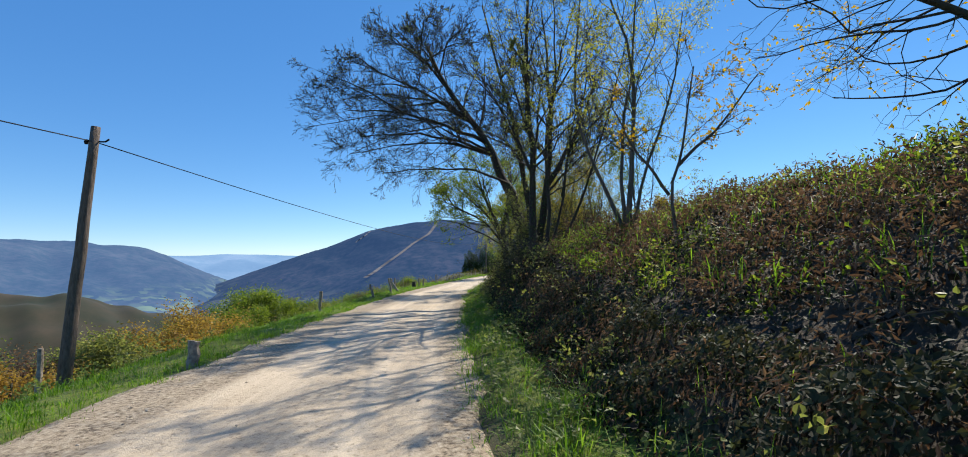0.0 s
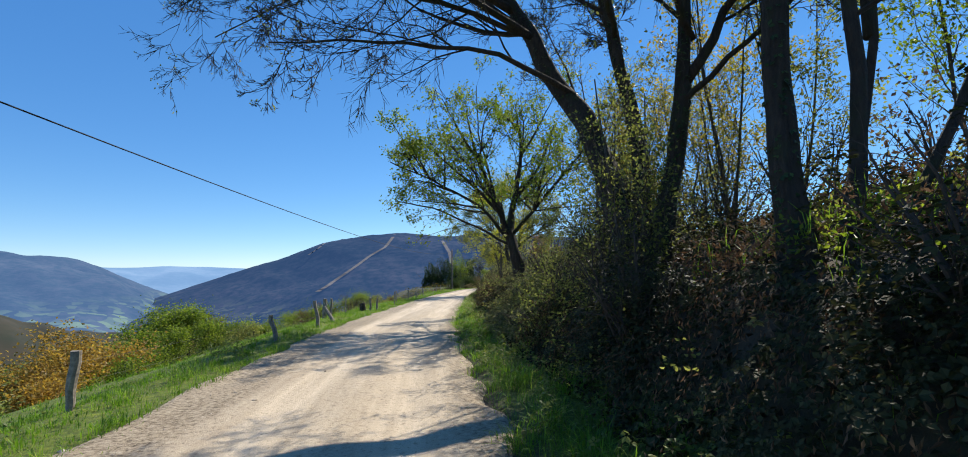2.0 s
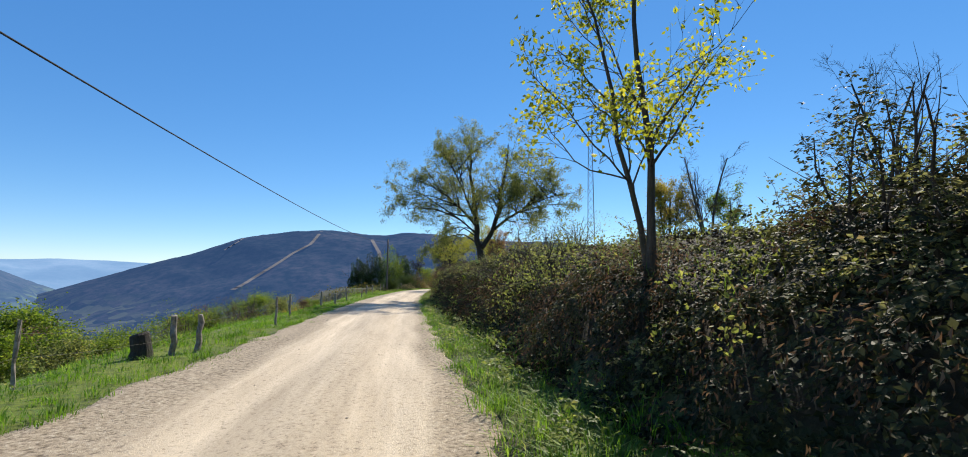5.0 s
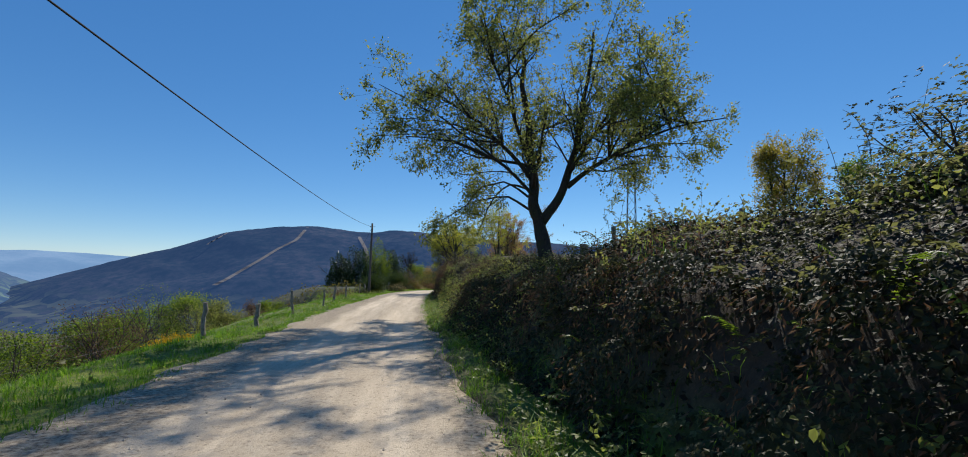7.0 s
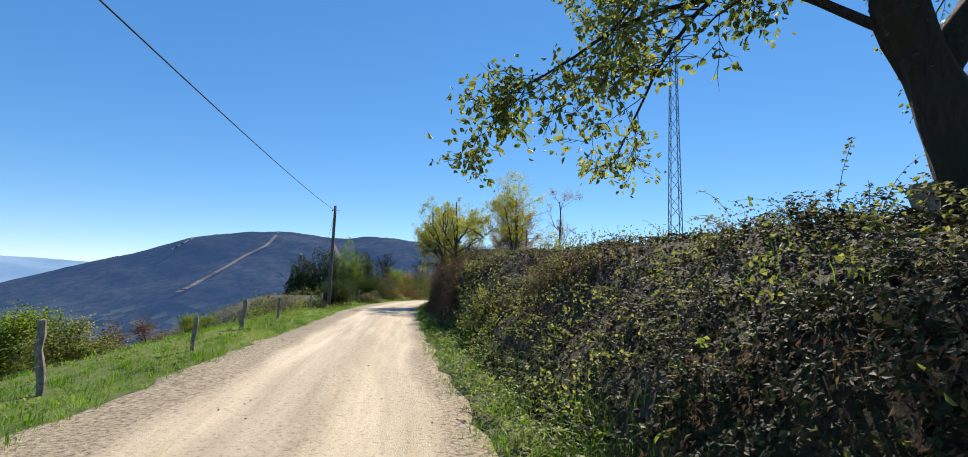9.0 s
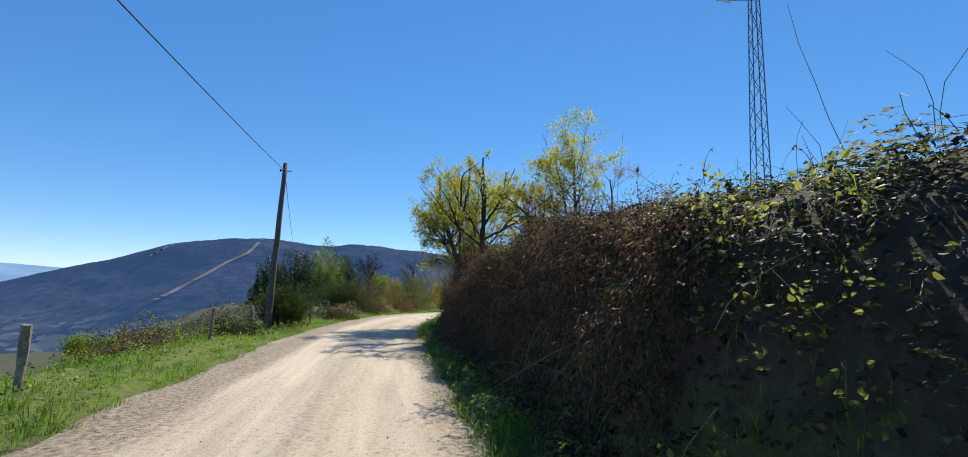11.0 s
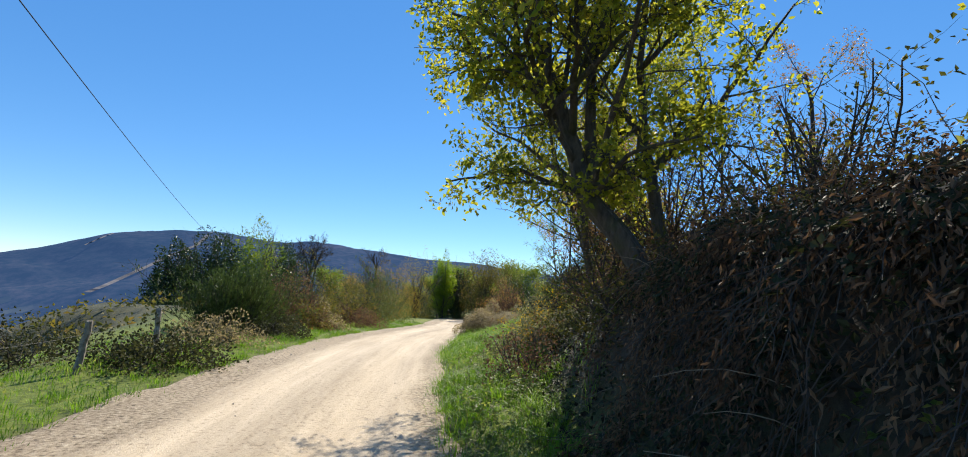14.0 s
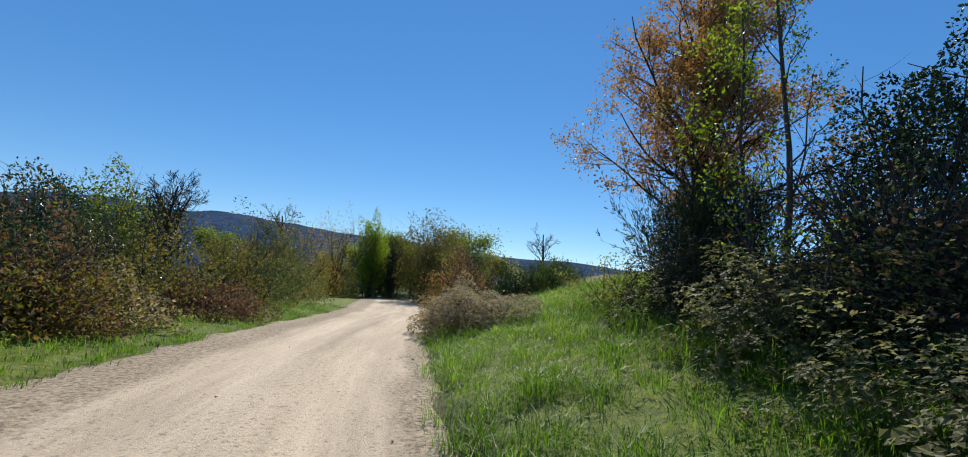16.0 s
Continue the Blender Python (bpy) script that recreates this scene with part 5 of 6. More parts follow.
for k, (x, y, rx, h, lf, n, lab) in enumerate((
        (6.9, 116.6, 1.9, 2.9, L_BRACKEN, 9000, "brown bramble bush with old dry leaves"),
        (7.6, 116.2, 1.3, 1.7, L_SCRUB, 6000, "olive and copper bramble bush by the track"),
        (8.3, 117.6, 1.3, 1.3, L_MOUND, 8000, "low dark bramble bush by the track"),
        (6.0, 114.9, 1.2, 1.1, L_BRAMBLE, 6000, "low dark bramble bush by the track"),
        (10.4, 120.6, 1.5, 1.2, L_BRACKEN, 8000, "low brown bramble bush by the track"),
        (8.4, 121.2, 2.2, 3.9, L_SCRUB, 9000, "tall bush with brown and yellow leaves in the hedge"),
        (7.0, 123.5, 2.4, 4.6, L_DARK, 11000, "tall green leafy bush in the hedge"),
        (11.0, 124.6, 2.0, 3.4, L_SCRUB, 9000, "olive brown bush in the hedge"),
        (12.6, 127.6, 2.2, 3.4, L_BROOM, 9000, "olive green bush in the hedge"),
        (13.6, 131.5, 2.4, 4.2, L_SCRUB, 9000, "olive brown bush in the hedge"),
        (15.6, 134.8, 2.2, 3.6, L_BROOM, 9000, "olive green bush in the hedge"),
        (16.8, 139.0, 2.6, 4.8, L_AUTUMN, 9000, "golden-leaved bush in the hedge"),
        (20.4, 142.6, 1.8, 5.8, L_YELLOW, 9000, "golden-leaved tall bush in the hedge"),
        # the two dark bushes are added to stand for the shade under the crowns
        (25.4, 147.6, 2.6, 2.6, L_DARK, 9000, "low dark bush added to darken the gap below the crowns"), (28.4, 142.4, 2.6, 2.6, L_DARK, 9000, "low dark bush added to darken the gap below the crowns"), (22.2, 146.4, 2.0, 2.0, L_BROOM, 7000, "olive green bush in the hedge"),
        (-5.6, 67.0, 0.8, 0.35, L_GORSE, 1000, "low yellow-flowering bush below the verge"), (-6.6, 68.6, 0.7, 0.4, L_GORSE, 800, "low yellow-flowering bush below the verge"),
        (4.3, 105.2, 1.2, 0.75, L_BRAMBLE, 6000, "low bramble bush by the fence"), (5.0, 108.8, 1.2, 0.8, L_MOUND, 5000, "low bramble bush by the fence"), (6.6, 111.8, 1.0, 0.7, L_BRAMBLE, 5000, "low bramble bush by the track"), (0.6, 94.2, 0.9, 0.6, L_BRAMBLE, 4000, "low bramble bush by the fence"),
        (1.6, 107.5, 1.8, 1.1, L_BRAMBLE, 5000, "low bramble bush by the fence"),
        (-0.6, 101.5, 1.2, 1.0, L_GREEN, 3000, "low green bush by the fence"),
        (-2.4, 97.0, 1.6, 1.3, L_BIRCH, 3500, "light green bush below the road"),
        (-1.0, 90.5, 1.1, 0.8, L_BRACKEN, 3000, "brown dry bush on the verge"),
        (-11.6, 75.6, 2.3, -0.9 - on_land(-11.6, 75.6), L_BRACKEN, 6000, "red-brown dry bush below the road"),
        (-8.5, 78.5, 1.7, -0.9 - on_land(-8.5, 78.5), L_FRESH, 5000, "yellow-green bush below the road"),
        (-17.0, 78.0, 3.0, -2.2 - on_land(-17, 78), L_GREEN, 6000, "green bush below the road"),
        (-12.5, 84.0, 2.2, -0.7 - on_land(-12.5, 84), L_GREEN, 6000, "yellow-green bush below the road"))):
    bush("bush", lab, stand(x, y, 0.1), rx, rx, h * (0.76 if 112 < y < 126 else 1.0), lf, int(n * 0.8), 0.075 if y < 112 else 0.10, 70 + k, group="hedge bushes", lump=0.42, hollow=0.55)

for k, (x, y, rx, h, lf, lab) in enumerate(((24.2, 145.6, 1.15, 6.8, L_BIRCH, "bright green birch beside the bend"), (27.2, 140.0, 2.4, 6.6, L_SCRUB, "tall leafy tree shading the bend"), (30.2, 143.0, 2.8, 5.4, L_DARK, "dark tree shading the bend"), (27.0, 147.5, 2.0, 5.6, L_DARK, "dark tree shading the bend"))):
    bush("tree", lab, stand(x, y, 0.2), rx, rx, h, lf, 13000, 0.14, 90 + k, "tree", "far roadside trees", 9, lump=0.42, hollow=0.75, ball=True)
tree("round bare tree behind the hedge", stand(17.4, 150.0), [(0.1, 0.1, 6.4, 0.2)], [(12, 0.3, 1.0, 45, 0.55), (8, 0.2, 1, 42, 0.5), (8, 0.2, 1, 40, 0.5)], None, seed=93, group="far roadside trees", least=0.012)
tree("bare tree behind the hedge", stand(9.4, 136.0), [(0.1, 0.1, 5.6, 0.14), (0.8, 0.3, 5.2, 0.11), (-0.9, 0.2, 5.2, 0.10)], [(12, 0.3, 1.0, 40, 0.45), (8, 0.2, 1, 42, 0.5), (7, 0.2, 1, 40, 0.5)], None, seed=94, group="far roadside trees", least=0.012)
tree("bare tree on the crest", stand(31.0, 131.0), [(0.1, 0.1, 3.6, 0.12)], [(10, 0.3, 1.0, 45, 0.55), (7, 0.2, 1, 42, 0.5), (6, 0.2, 1, 40, 0.5)], None, seed=95, group="far roadside trees", least=0.01)
for k, (x, y, rx, top) in enumerate(((-3.2, 159.0, 2.6, 4.6), (0.8, 157.0, 3.0, 6.0), (4.8, 160.0, 3.3, 7.4), (8.4, 163.0, 2.6, 6.2))):
    b = stand(x, y, 0.3)
    bush("tree", "dense dark green tree behind the pole", b, rx, rx, top - b[2], L_DARK if k != 2 else L_GREEN, 11000, 0.26, 96 + k, "tree", "far roadside trees", 10, lump=0.3, hollow=0.5)

# woods and single trees below the road, a few kinds copied about
wood = []
for k, (lf, lab, h, bare) in enumerate(((L_GREEN, "round leafy green tree on the slope below", 7.0, 0), (L_AUTUMN, "orange-brown tree on the slope below", 6.0, 0), (L_FRESH, "yellow-green tree on the slope below", 6.0, 0),
                                   (L_GREEN, "green tree on the slope below", 7.0, 0), (L_BRACKEN, "brown thinly leaved tree on the slope below", 6.0, 1))):
    wood.append(tree(lab, (0, 0, 0), [(0.2, 0.1, h * 0.75, 0.16)], [(12, 0.10, 1.0, 62, 0.62), (13, 0.2, 1.0, 46, 0.5)], lf, 62 if not bare else 22, 0.17, loose=2.4, seed=120 + k, group="trees on the slope", twig_mesh=False, least=0.012))
rng = np.random.default_rng(5)
HIGH = [float(max(v.co.z for c in w.children if c.name.startswith("crown") for v in c.data.vertices)) for w in wood]


def grown(x, y, k, top):
    """A tree of kind k at (x, y) whose crown ends at the height top."""
    return (x, y, k, float(np.clip((top - on_land(x, y)) / HIGH[k], 0.3, 3.0)))


PLACED = [grown(-40.2, 73.2, 1, -2.8), grown(-39, 55.6, 2, -4.2), grown(-37.3, 59.8, 1, -4.4), grown(-34.9, 70.5, 0, -5.6), grown(-26.5, 85.2, 3, -4.7), grown(-13.6, 94.4, 3, -0.9), grown(-10.4, 92.5, 2, -1.3), grown(-9, 97.2, 4, -1.7), grown(-17, 90, 0, -1.2),
          grown(-62, 133, 0, -2.2), grown(-58, 130, 3, -3.4), grown(-66, 136, 0, -3.0), grown(-60, 128, 3, -5.0), grown(-52, 92, 1, -6.6), grown(-50, 106, 3, -6.2), grown(-57, 90, 2, -9.0), grown(-62, 84, 0, -9.5), grown(-66, 88, 1, -9.5), grown(-38, 122, 0, -6.0), grown(-32, 128, 3, -5.5),
          grown(-27, 112, 3, -4.6), grown(-22, 118, 0, -5.2), grown(-31, 84, 3, -3.6), grown(-35, 93, 4, -4.4), grown(-28, 96, 0, -3.6), grown(-40, 84, 0, -6.0), grown(-24, 104, 4, -3.0), grown(-20, 98, 4, -3.0),
          grown(-19, 90, 0, -2.6), grown(-15, 110, 4, -3.0), grown(-10, 114, 3, -2.6), grown(-25, 80, 2, -4.0),
          ]
for i in range(64):
    y = rng.uniform(16, 128)
    out = rng.uniform(38, 80)
    x = np.interp(y, CY, CX) - out
    top = 0.8 - math.tan(math.radians(rng.uniform(4.5, 6.5) if y > 72 else rng.uniform(5.0, 7.8))) * math.hypot(out, max(y - 10, 32) * 0.75)
    if all(math.hypot(x - a[0], y - a[1]) > 7.0 for a in PLACED):
        PLACED.append(grown(x, y, int(rng.integers(0, 5)), top))
first = [True] * 5
PLACED += [(28 + 1.7 * i, 150 + 3.2 * ((i * 7) % 5), (i * 3 + 3) % 5, 0.9 + 0.1 * (i % 3)) for i in range(9)]
PLACED += [(13.0 + 3.5 * i, 156 + 2.0 * (i % 3), (3, 1, 4, 2)[i % 4], 0.75) for i in range(5)]
for x, y, k, sc in PLACED:
    z = on_land(x, y) - 0.1
    m = pose(x, y, z, 0, 0, rng.uniform(0, 360)) @ Matrix.Diagonal((sc * rng.uniform(1.2, 1.45), sc * 1.3, sc, 1))
    if first[k]:
        wood[k].matrix_basis, first[k] = m, False
    else:
        c = wood[k]
        keep_scale = c.scale.copy()
        c.scale = (1, 1, 1)
        copy_thing(c, m)
        c.scale = keep_scale


# ---- the bank's cover, grass and stones ----
def along_road(rng, n, y0, y1, r0, r1, right=True):
    """n places beside the road, r0 to r1 metres out from its edge."""
    ok = np.flatnonzero((LINE[:, 1] > y0) & (LINE[:, 1] < y1))
    i = rng.choice(ok, n)
    f = rng.random(n)[:, None]
    c = LINE[i] * (1 - f) + LINE[np.minimum(i + 1, len(LINE) - 1)] * f
    r = rng.uniform(r0, r1, n)
    q = c + NOR[i] * ((HALF + r) if right else -(HALF + r))[:, None]
    return q, r, c[:, 1], NOR[i]


def bank_points(rng, n, y0, y1, lo, hi, puff):
    """Places in the bushy cover of the bank: lo to hi metres from its foot, out to puff metres from the earth."""
    q, r, at, nor = along_road(rng, n, y0, y1, 0, 1e-6)
    foot = np.interp(at, BANK_Y, BANK_FOOT)
    r = foot + lo + (hi - lo) * rng.random(n) ** 1.15
    q = q + nor * r[:, None]
    z = land(q[:, 0], q[:, 1])[0]
    thick = puff * (0.55 + 0.5 * ripple(q[:, 0] + 2 * z, q[:, 1], 0.5, 1.0) + 0.75 * ripple(q[:, 0] + z, q[:, 1] - z, 1.25, 4.0)) * (1 - 0.6 * np.clip((r - foot - 1.8) / 1.5, 0, 1))
    out = np.maximum(thick, 0.14) * (1 - 0.75 * rng.random(n) ** 2)
    slope = np.clip(1 - (r - foot - 1.0) / 1.6, 0, 1)[:, None]
    push = np.concatenate([-nor * 0.75 * slope, 1 - 0.35 * slope], 1)
    return np.concatenate([q, z[:, None]], 1) + unit(push) * out[:, None], push


def cover(name, label, category, geo, mat):
    return tagged(new(name, mesh_np(name, geo[0], geo[1], mat)), label, category, kind="stuff")


def sprigs(rng, p, push, each, size, reach, wide=0.72, full=True, droop=0.15):
    """Short shoots at p, each with a few leaves along it."""
    d = unit(unit(push) * 0.8 + rng.normal(size=p.shape) * 0.6)
    f = rng.random((len(p), each, 1))
    q = p[:, None] + d[:, None] * f * reach + rng.normal(size=(len(p), each, 3)) * reach * 0.16
    return leaves(rng, q.reshape(-1, 3), size, droop, wide, full, np.repeat(d, each, 0) * 0.7)


def cushions(rng, n, y0, y1):
    """Bramble cushions on the bank: centres, radii, the way each one bulges, and its distance up the bank."""
    q, r, at, nor = along_road(rng, n, y0, y1, 0, 1e-6)
    foot = np.interp(at, BANK_Y, BANK_FOOT)
    u = np.where(rng.random(n) < 0.75, rng.uniform(0.02, 0.85, n), rng.uniform(0.85, 1.6, n))
    r = foot + u * np.interp(at, BANK_Y, BANK_WIDE)
    q = q + nor * r[:, None]
    c = np.concatenate([q, land(q[:, 0], q[:, 1])[0][:, None]], 1)
    size = rng.uniform(0.3, 0.95, n) ** 1.2 * np.clip(0.4 + 0.45 * (r - foot), 0.4, 1.0) * np.where(u > 0.9, 0.65, 1.0)
    face = np.clip(1 - (r - foot - 1.0) / 1.6, 0, 1)[:, None]
    push = unit(np.concatenate([-nor * 0.75 * face, 1 - 0.35 * face], 1))
    return c - push * size[:, None] * 0.5, size, push, at


def shell(rng, c, size, push, total, deep=0.3):
    """Places on the lumpy outer shells of cushions, and the outward way there."""
    k = rng.choice(len(c), total, p=size ** 2 / (size ** 2).sum())
    d = unit(unit(rng.normal(size=(total, 3))) + push[k] * 0.7)
    lump = 1 + 0.25 * np.sin(d[:, 0] * 7 + k) * np.sin(d[:, 1] * 6 + 2 * k) + 0.18 * np.sin(d[:, 2] * 9 + k)
    rad = size[k] * lump * (1 - deep * rng.random(total) ** 2)
    return c[k] + d * rad[:, None] * [1, 1, 0.8], d, k


def clumpy(p):
    """High in the thick of a clump of growth, low in the hollows between."""
    return ripple(p[:, 0] + p[:, 2], p[:, 1], 0.55, 3.0) * 0.6 + ripple(p[:, 0] - p[:, 2], p[:, 1], 1.5, 8.0) * 0.7


rng = np.random.default_rng(31)
# litter fills the bank's gaps and paints the dark behind the brambles
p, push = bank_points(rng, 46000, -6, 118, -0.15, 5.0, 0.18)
cover("shade_toned_litter", "old leaves and litter under the brambles, darkened for shade", "undergrowth", leaves(rng, p, 0.075, 0.4, 0.7, False), L_SHADE_LITTER)
p, push = bank_points(rng, 52000, -6, 116, -0.1, 4.8, 0.14)
cover("low_brambles", "dark low bramble leaves close to the earth of the bank", "brambles", leaflets(rng, p, unit(push) * 0.7 + [0, 0, 0.4] + rng.normal(size=p.shape) * 0.4, 0.055), L_BRAMBLE)
c, size, push, at = cushions(rng, 1250, -6, 118)
mood = ripple(c[:, 0], c[:, 1] + c[:, 2], 3.2, 2.0) + rng.normal(size=len(c)) * 0.35
live = mood < np.interp(at, [0, 40, 66, 74, 84, 96, 103, 110], [0.25, 0.6, 0.6, 0.45, 0.1, -0.25, 0.0, 0.5])
# which cushions take the lit colour: more where the sun strikes the bank
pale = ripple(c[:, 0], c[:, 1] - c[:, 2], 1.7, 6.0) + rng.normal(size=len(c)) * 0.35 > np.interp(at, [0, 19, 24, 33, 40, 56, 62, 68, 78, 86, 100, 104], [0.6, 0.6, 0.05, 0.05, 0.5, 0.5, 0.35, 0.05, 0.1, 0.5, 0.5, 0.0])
hollow = clumpy(c) + rng.normal(size=len(c)) * 0.2 < -0.55
for g, total, leaf, label in ((live & ~pale & ~hollow, 70000, L_BRAMBLE, "dark green bramble cushions covering the bank"), (live & pale & ~hollow, 58000, L_LIT_BRAMBLE, "bramble cushions on the bank, coloured pale olive as if sunlit")):
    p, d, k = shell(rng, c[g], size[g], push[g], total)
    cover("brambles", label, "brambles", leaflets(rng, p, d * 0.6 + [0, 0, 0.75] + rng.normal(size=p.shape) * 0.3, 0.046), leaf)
g = ~live & ~hollow
p, d, k = shell(rng, c[g], size[g], push[g], 15000, 0.45)
cover("dead_bracken", "brown dead bracken and dry leaves hanging on the bank", "bracken", sprigs(rng, p, d + [0, 0, -0.5], 12, 0.062, 0.36, 0.26, False, 0.8), L_BRACKEN)
p, d, k = shell(rng, c[g], size[g], push[g], 14000, 0.4)
cover("brambles", "bramble leaves growing through the dead bracken", "brambles", leaflets(rng, p, d * 0.6 + [0, 0, 0.75] + rng.normal(size=p.shape) * 0.3, 0.046), L_BRAMBLE)
# growth hanging on the steep lower faces
def face_points(rng, n, y0, y1, puff):
    """Places off the steep face of the bank, and the way out from it."""
    q, r, at, nor = along_road(rng, n, y0, y1, 0, 1e-6)
    q = q + nor * (np.interp(at, BANK_Y, BANK_FOOT) + rng.uniform(-0.05, 0.95, n))[:, None]
    z = land(q[:, 0], q[:, 1])[0]
    lump = 0.35 + 0.55 * ripple(q[:, 0] + z, q[:, 1], 0.6, 2.0) + 0.5 * ripple(z * 1.4, q[:, 1] - z * 0.5, 0.9, 6.0)
    push = unit(np.concatenate([-nor, np.full((n, 1), 0.35)], 1))
    return np.concatenate([q, z[:, None]], 1) + push * (puff * np.maximum(lump, 0.05) * (1 - 0.6 * rng.random(n) ** 2))[:, None], push, lump


for y0, y1, brown, green in ((-6, 24, 2200, 20000), (31, 66, 2300, 32000), (79, 99, 7000, 15000)):
    p, d, lump = face_points(rng, brown, y0, y1, 0.4)
    cover("dead_bracken", "brown dead bracken hanging down the steep earth face", "bracken", sprigs(rng, p, d * 0.5 + [0, 0, -0.8], 13, 0.062, 0.40, 0.26, False, 0.8), L_BRACKEN)
    p, d, lump = face_points(rng, green, y0, y1, 0.5)
    ok = lump > 0.0
    cover("brambles", "dark bramble leaves hanging over the steep earth face", "brambles", leaflets(rng, p[ok], d[ok] * 0.7 + [0, 0, 0.5] + rng.normal(size=p[ok].shape) * 0.35, 0.05), L_BRAMBLE)
p, d, lump = face_points(rng, 3400, 79, 99, 0.4)
q, r = shoot(rng, p, d * 0.5 + rng.normal(size=p.shape) * 0.3 + [0, 0, -0.7], rng.uniform(0.3, 1.0, len(p)), np.full(len(p), 0.004), 5, -0.2, 0.16, 0.5)
cover("root_strands", "brown roots and dead stems hanging down the steep earth face", "roots", tubes(q, r, 3, False), M_TWIG)
# arching canes that leave the cushions, with leaves along them
g = np.flatnonzero(live & ~hollow & ((at < 78) | (at > 98)))
p, d, k = shell(rng, c[g], size[g], push[g], 1700, 0.1)
q, r = shoot(rng, p, unit(d + [0, 0, 0.6]), rng.uniform(0.25, 0.7, len(p)), np.full(len(p), 0.0045), 8, -0.22, 0.1, 0.5)
cover("bramble_canes", "thin arching bramble canes standing off the bank", "brambles", tubes(q, r, 3, False), M_TWIG)
f, al = spots(rng, q, 11, 0.15)
cover("bramble_sprays", "pale bramble leaves along the arching canes", "brambles", leaflets(rng, f, rng.normal(size=f.shape) * 0.35 + [0, 0, 1.0], 0.046), L_LIT_BRAMBLE)
p, push = bank_points(rng, 6000, -6, 116, 0.1, 3.6, 0.5)
g = ripple(p[:, 0], p[:, 1], 1.3, 7.0) > np.interp(p[:, 1], [0, 76, 82, 98, 103], [0.1, 0.1, 0.85, 0.85, 0.1])
cover("fresh_shoots", "light green fresh shoots among the brambles", "undergrowth", sprigs(rng, p[g], push[g], 10, 0.05, 0.28, 0.7, True), L_FRESH)
p, push = bank_points(rng, 9000, -6, 18, 1.2, 6.5, 0.45)
g = ripple(p[:, 0], p[:, 1], 0.9, 2.0) + rng.normal(size=len(p)) * 0.3 > 0.3
cover("sunlit_shoots", "yellow-green sunlit shoots on the upper bank", "undergrowth", sprigs(rng, p[g], push[g], 7, 0.055, 0.26, 0.6, False), L_GREEN)
cover("dry_fern", "orange-brown dry fern on the upper bank", "bracken", sprigs(rng, p[~g], push[~g], 9, 0.08, 0.3, 0.3, False, 0.5), L_BRACKEN)
cover("bank_grass", "long bright grass tufts on the upper bank", "grass", blades(rng, p[::2], 0.34, 0.006, 1.2), L_GRASS)
p, push = bank_points(rng, 1500, -6, 116, 0.4, 3.2, 0.3)
d = unit(push) * 0.6 + rng.normal(size=p.shape) * 0.55
q, r = shoot(rng, p, d, rng.uniform(0.25, 0.75, len(p)), np.full(len(p), 0.004), 6, -0.16, 0.14, 0.5)
cover("bramble_canes", "thin arching bramble canes on the bank", "brambles", tubes(q, r, 3, False), M_TWIG)
f, al = spots(rng, q, 6, 0.2)
cover("bramble_sprays", "bramble leaves along the arching canes", "brambles", leaves(rng, f, 0.042, 0.1, 0.75, False, al * 0.5), L_BRAMBLE)
p, push = bank_points(rng, 700, 78, 106, 0.0, 3.2, 0.3)
q, r = shoot(rng, p, unit(push) * 0.5 + rng.normal(size=p.shape) * 0.5 + [0, 0, -0.2], rng.uniform(0.4, 1.3, len(p)), np.full(len(p), 0.004), 5, -0.22, 0.12, 0.5)
cover("dry_stalks", "pale dry stalks hanging down the bank", "undergrowth", tubes(q, r, 3, False), M_DRY)


p, push = bank_points(rng, 12000, -6, 84, -0.2, 3.6, 0.25)
g = ripple(p[:, 0], p[:, 1], 0.9, 3.0) > 0.1
cover("bank_grass", "long grass tufts growing on the bank", "grass", blades(rng, p[g], 0.24, 0.003, 1.2), L_GRASS)
p, push = bank_points(rng, 60, 42, 62, 0.0, 0.8, 0.3)
q, r = shoot(rng, p, unit(push) * 0.7 + rng.normal(size=p.shape) * 0.35 + [0, 0, 0.3], rng.uniform(0.25, 0.48, len(p)), np.full(len(p), 0.003), 8, -0.2, 0.05, 0.4)
side = unit(np.cross(q[:, 4] - q[:, 3], [0, 0, 1.0]))
k = np.linspace(0.1, 1.0, 16)
at = np.stack([np.stack([np.interp(k, np.linspace(0, 1, 8), c[:, d]) for d in range(3)], 1) for c in q])
wid = (0.055 * np.sin(np.linspace(0.35, 1.0, 16) * math.pi) + 0.01)[None, :, None]
fr = []
for sg in (-1, 1):
    tip = at + side[:, None] * sg * wid + rng.normal(size=at.shape) * 0.006 - [0, 0, 0.012]
    along = np.gradient(at, axis=1) * 0.42
    fr.append((np.stack([at - along, at + along, tip], 2).reshape(-1, 3), np.arange(at.shape[0] * 16 * 3).reshape(-1, 3)))
cover("fern_fronds", "green fern fronds arching from the bank", "ferns", join_np(fr + [tubes(q, r, 3, False)]), L_GREEN)


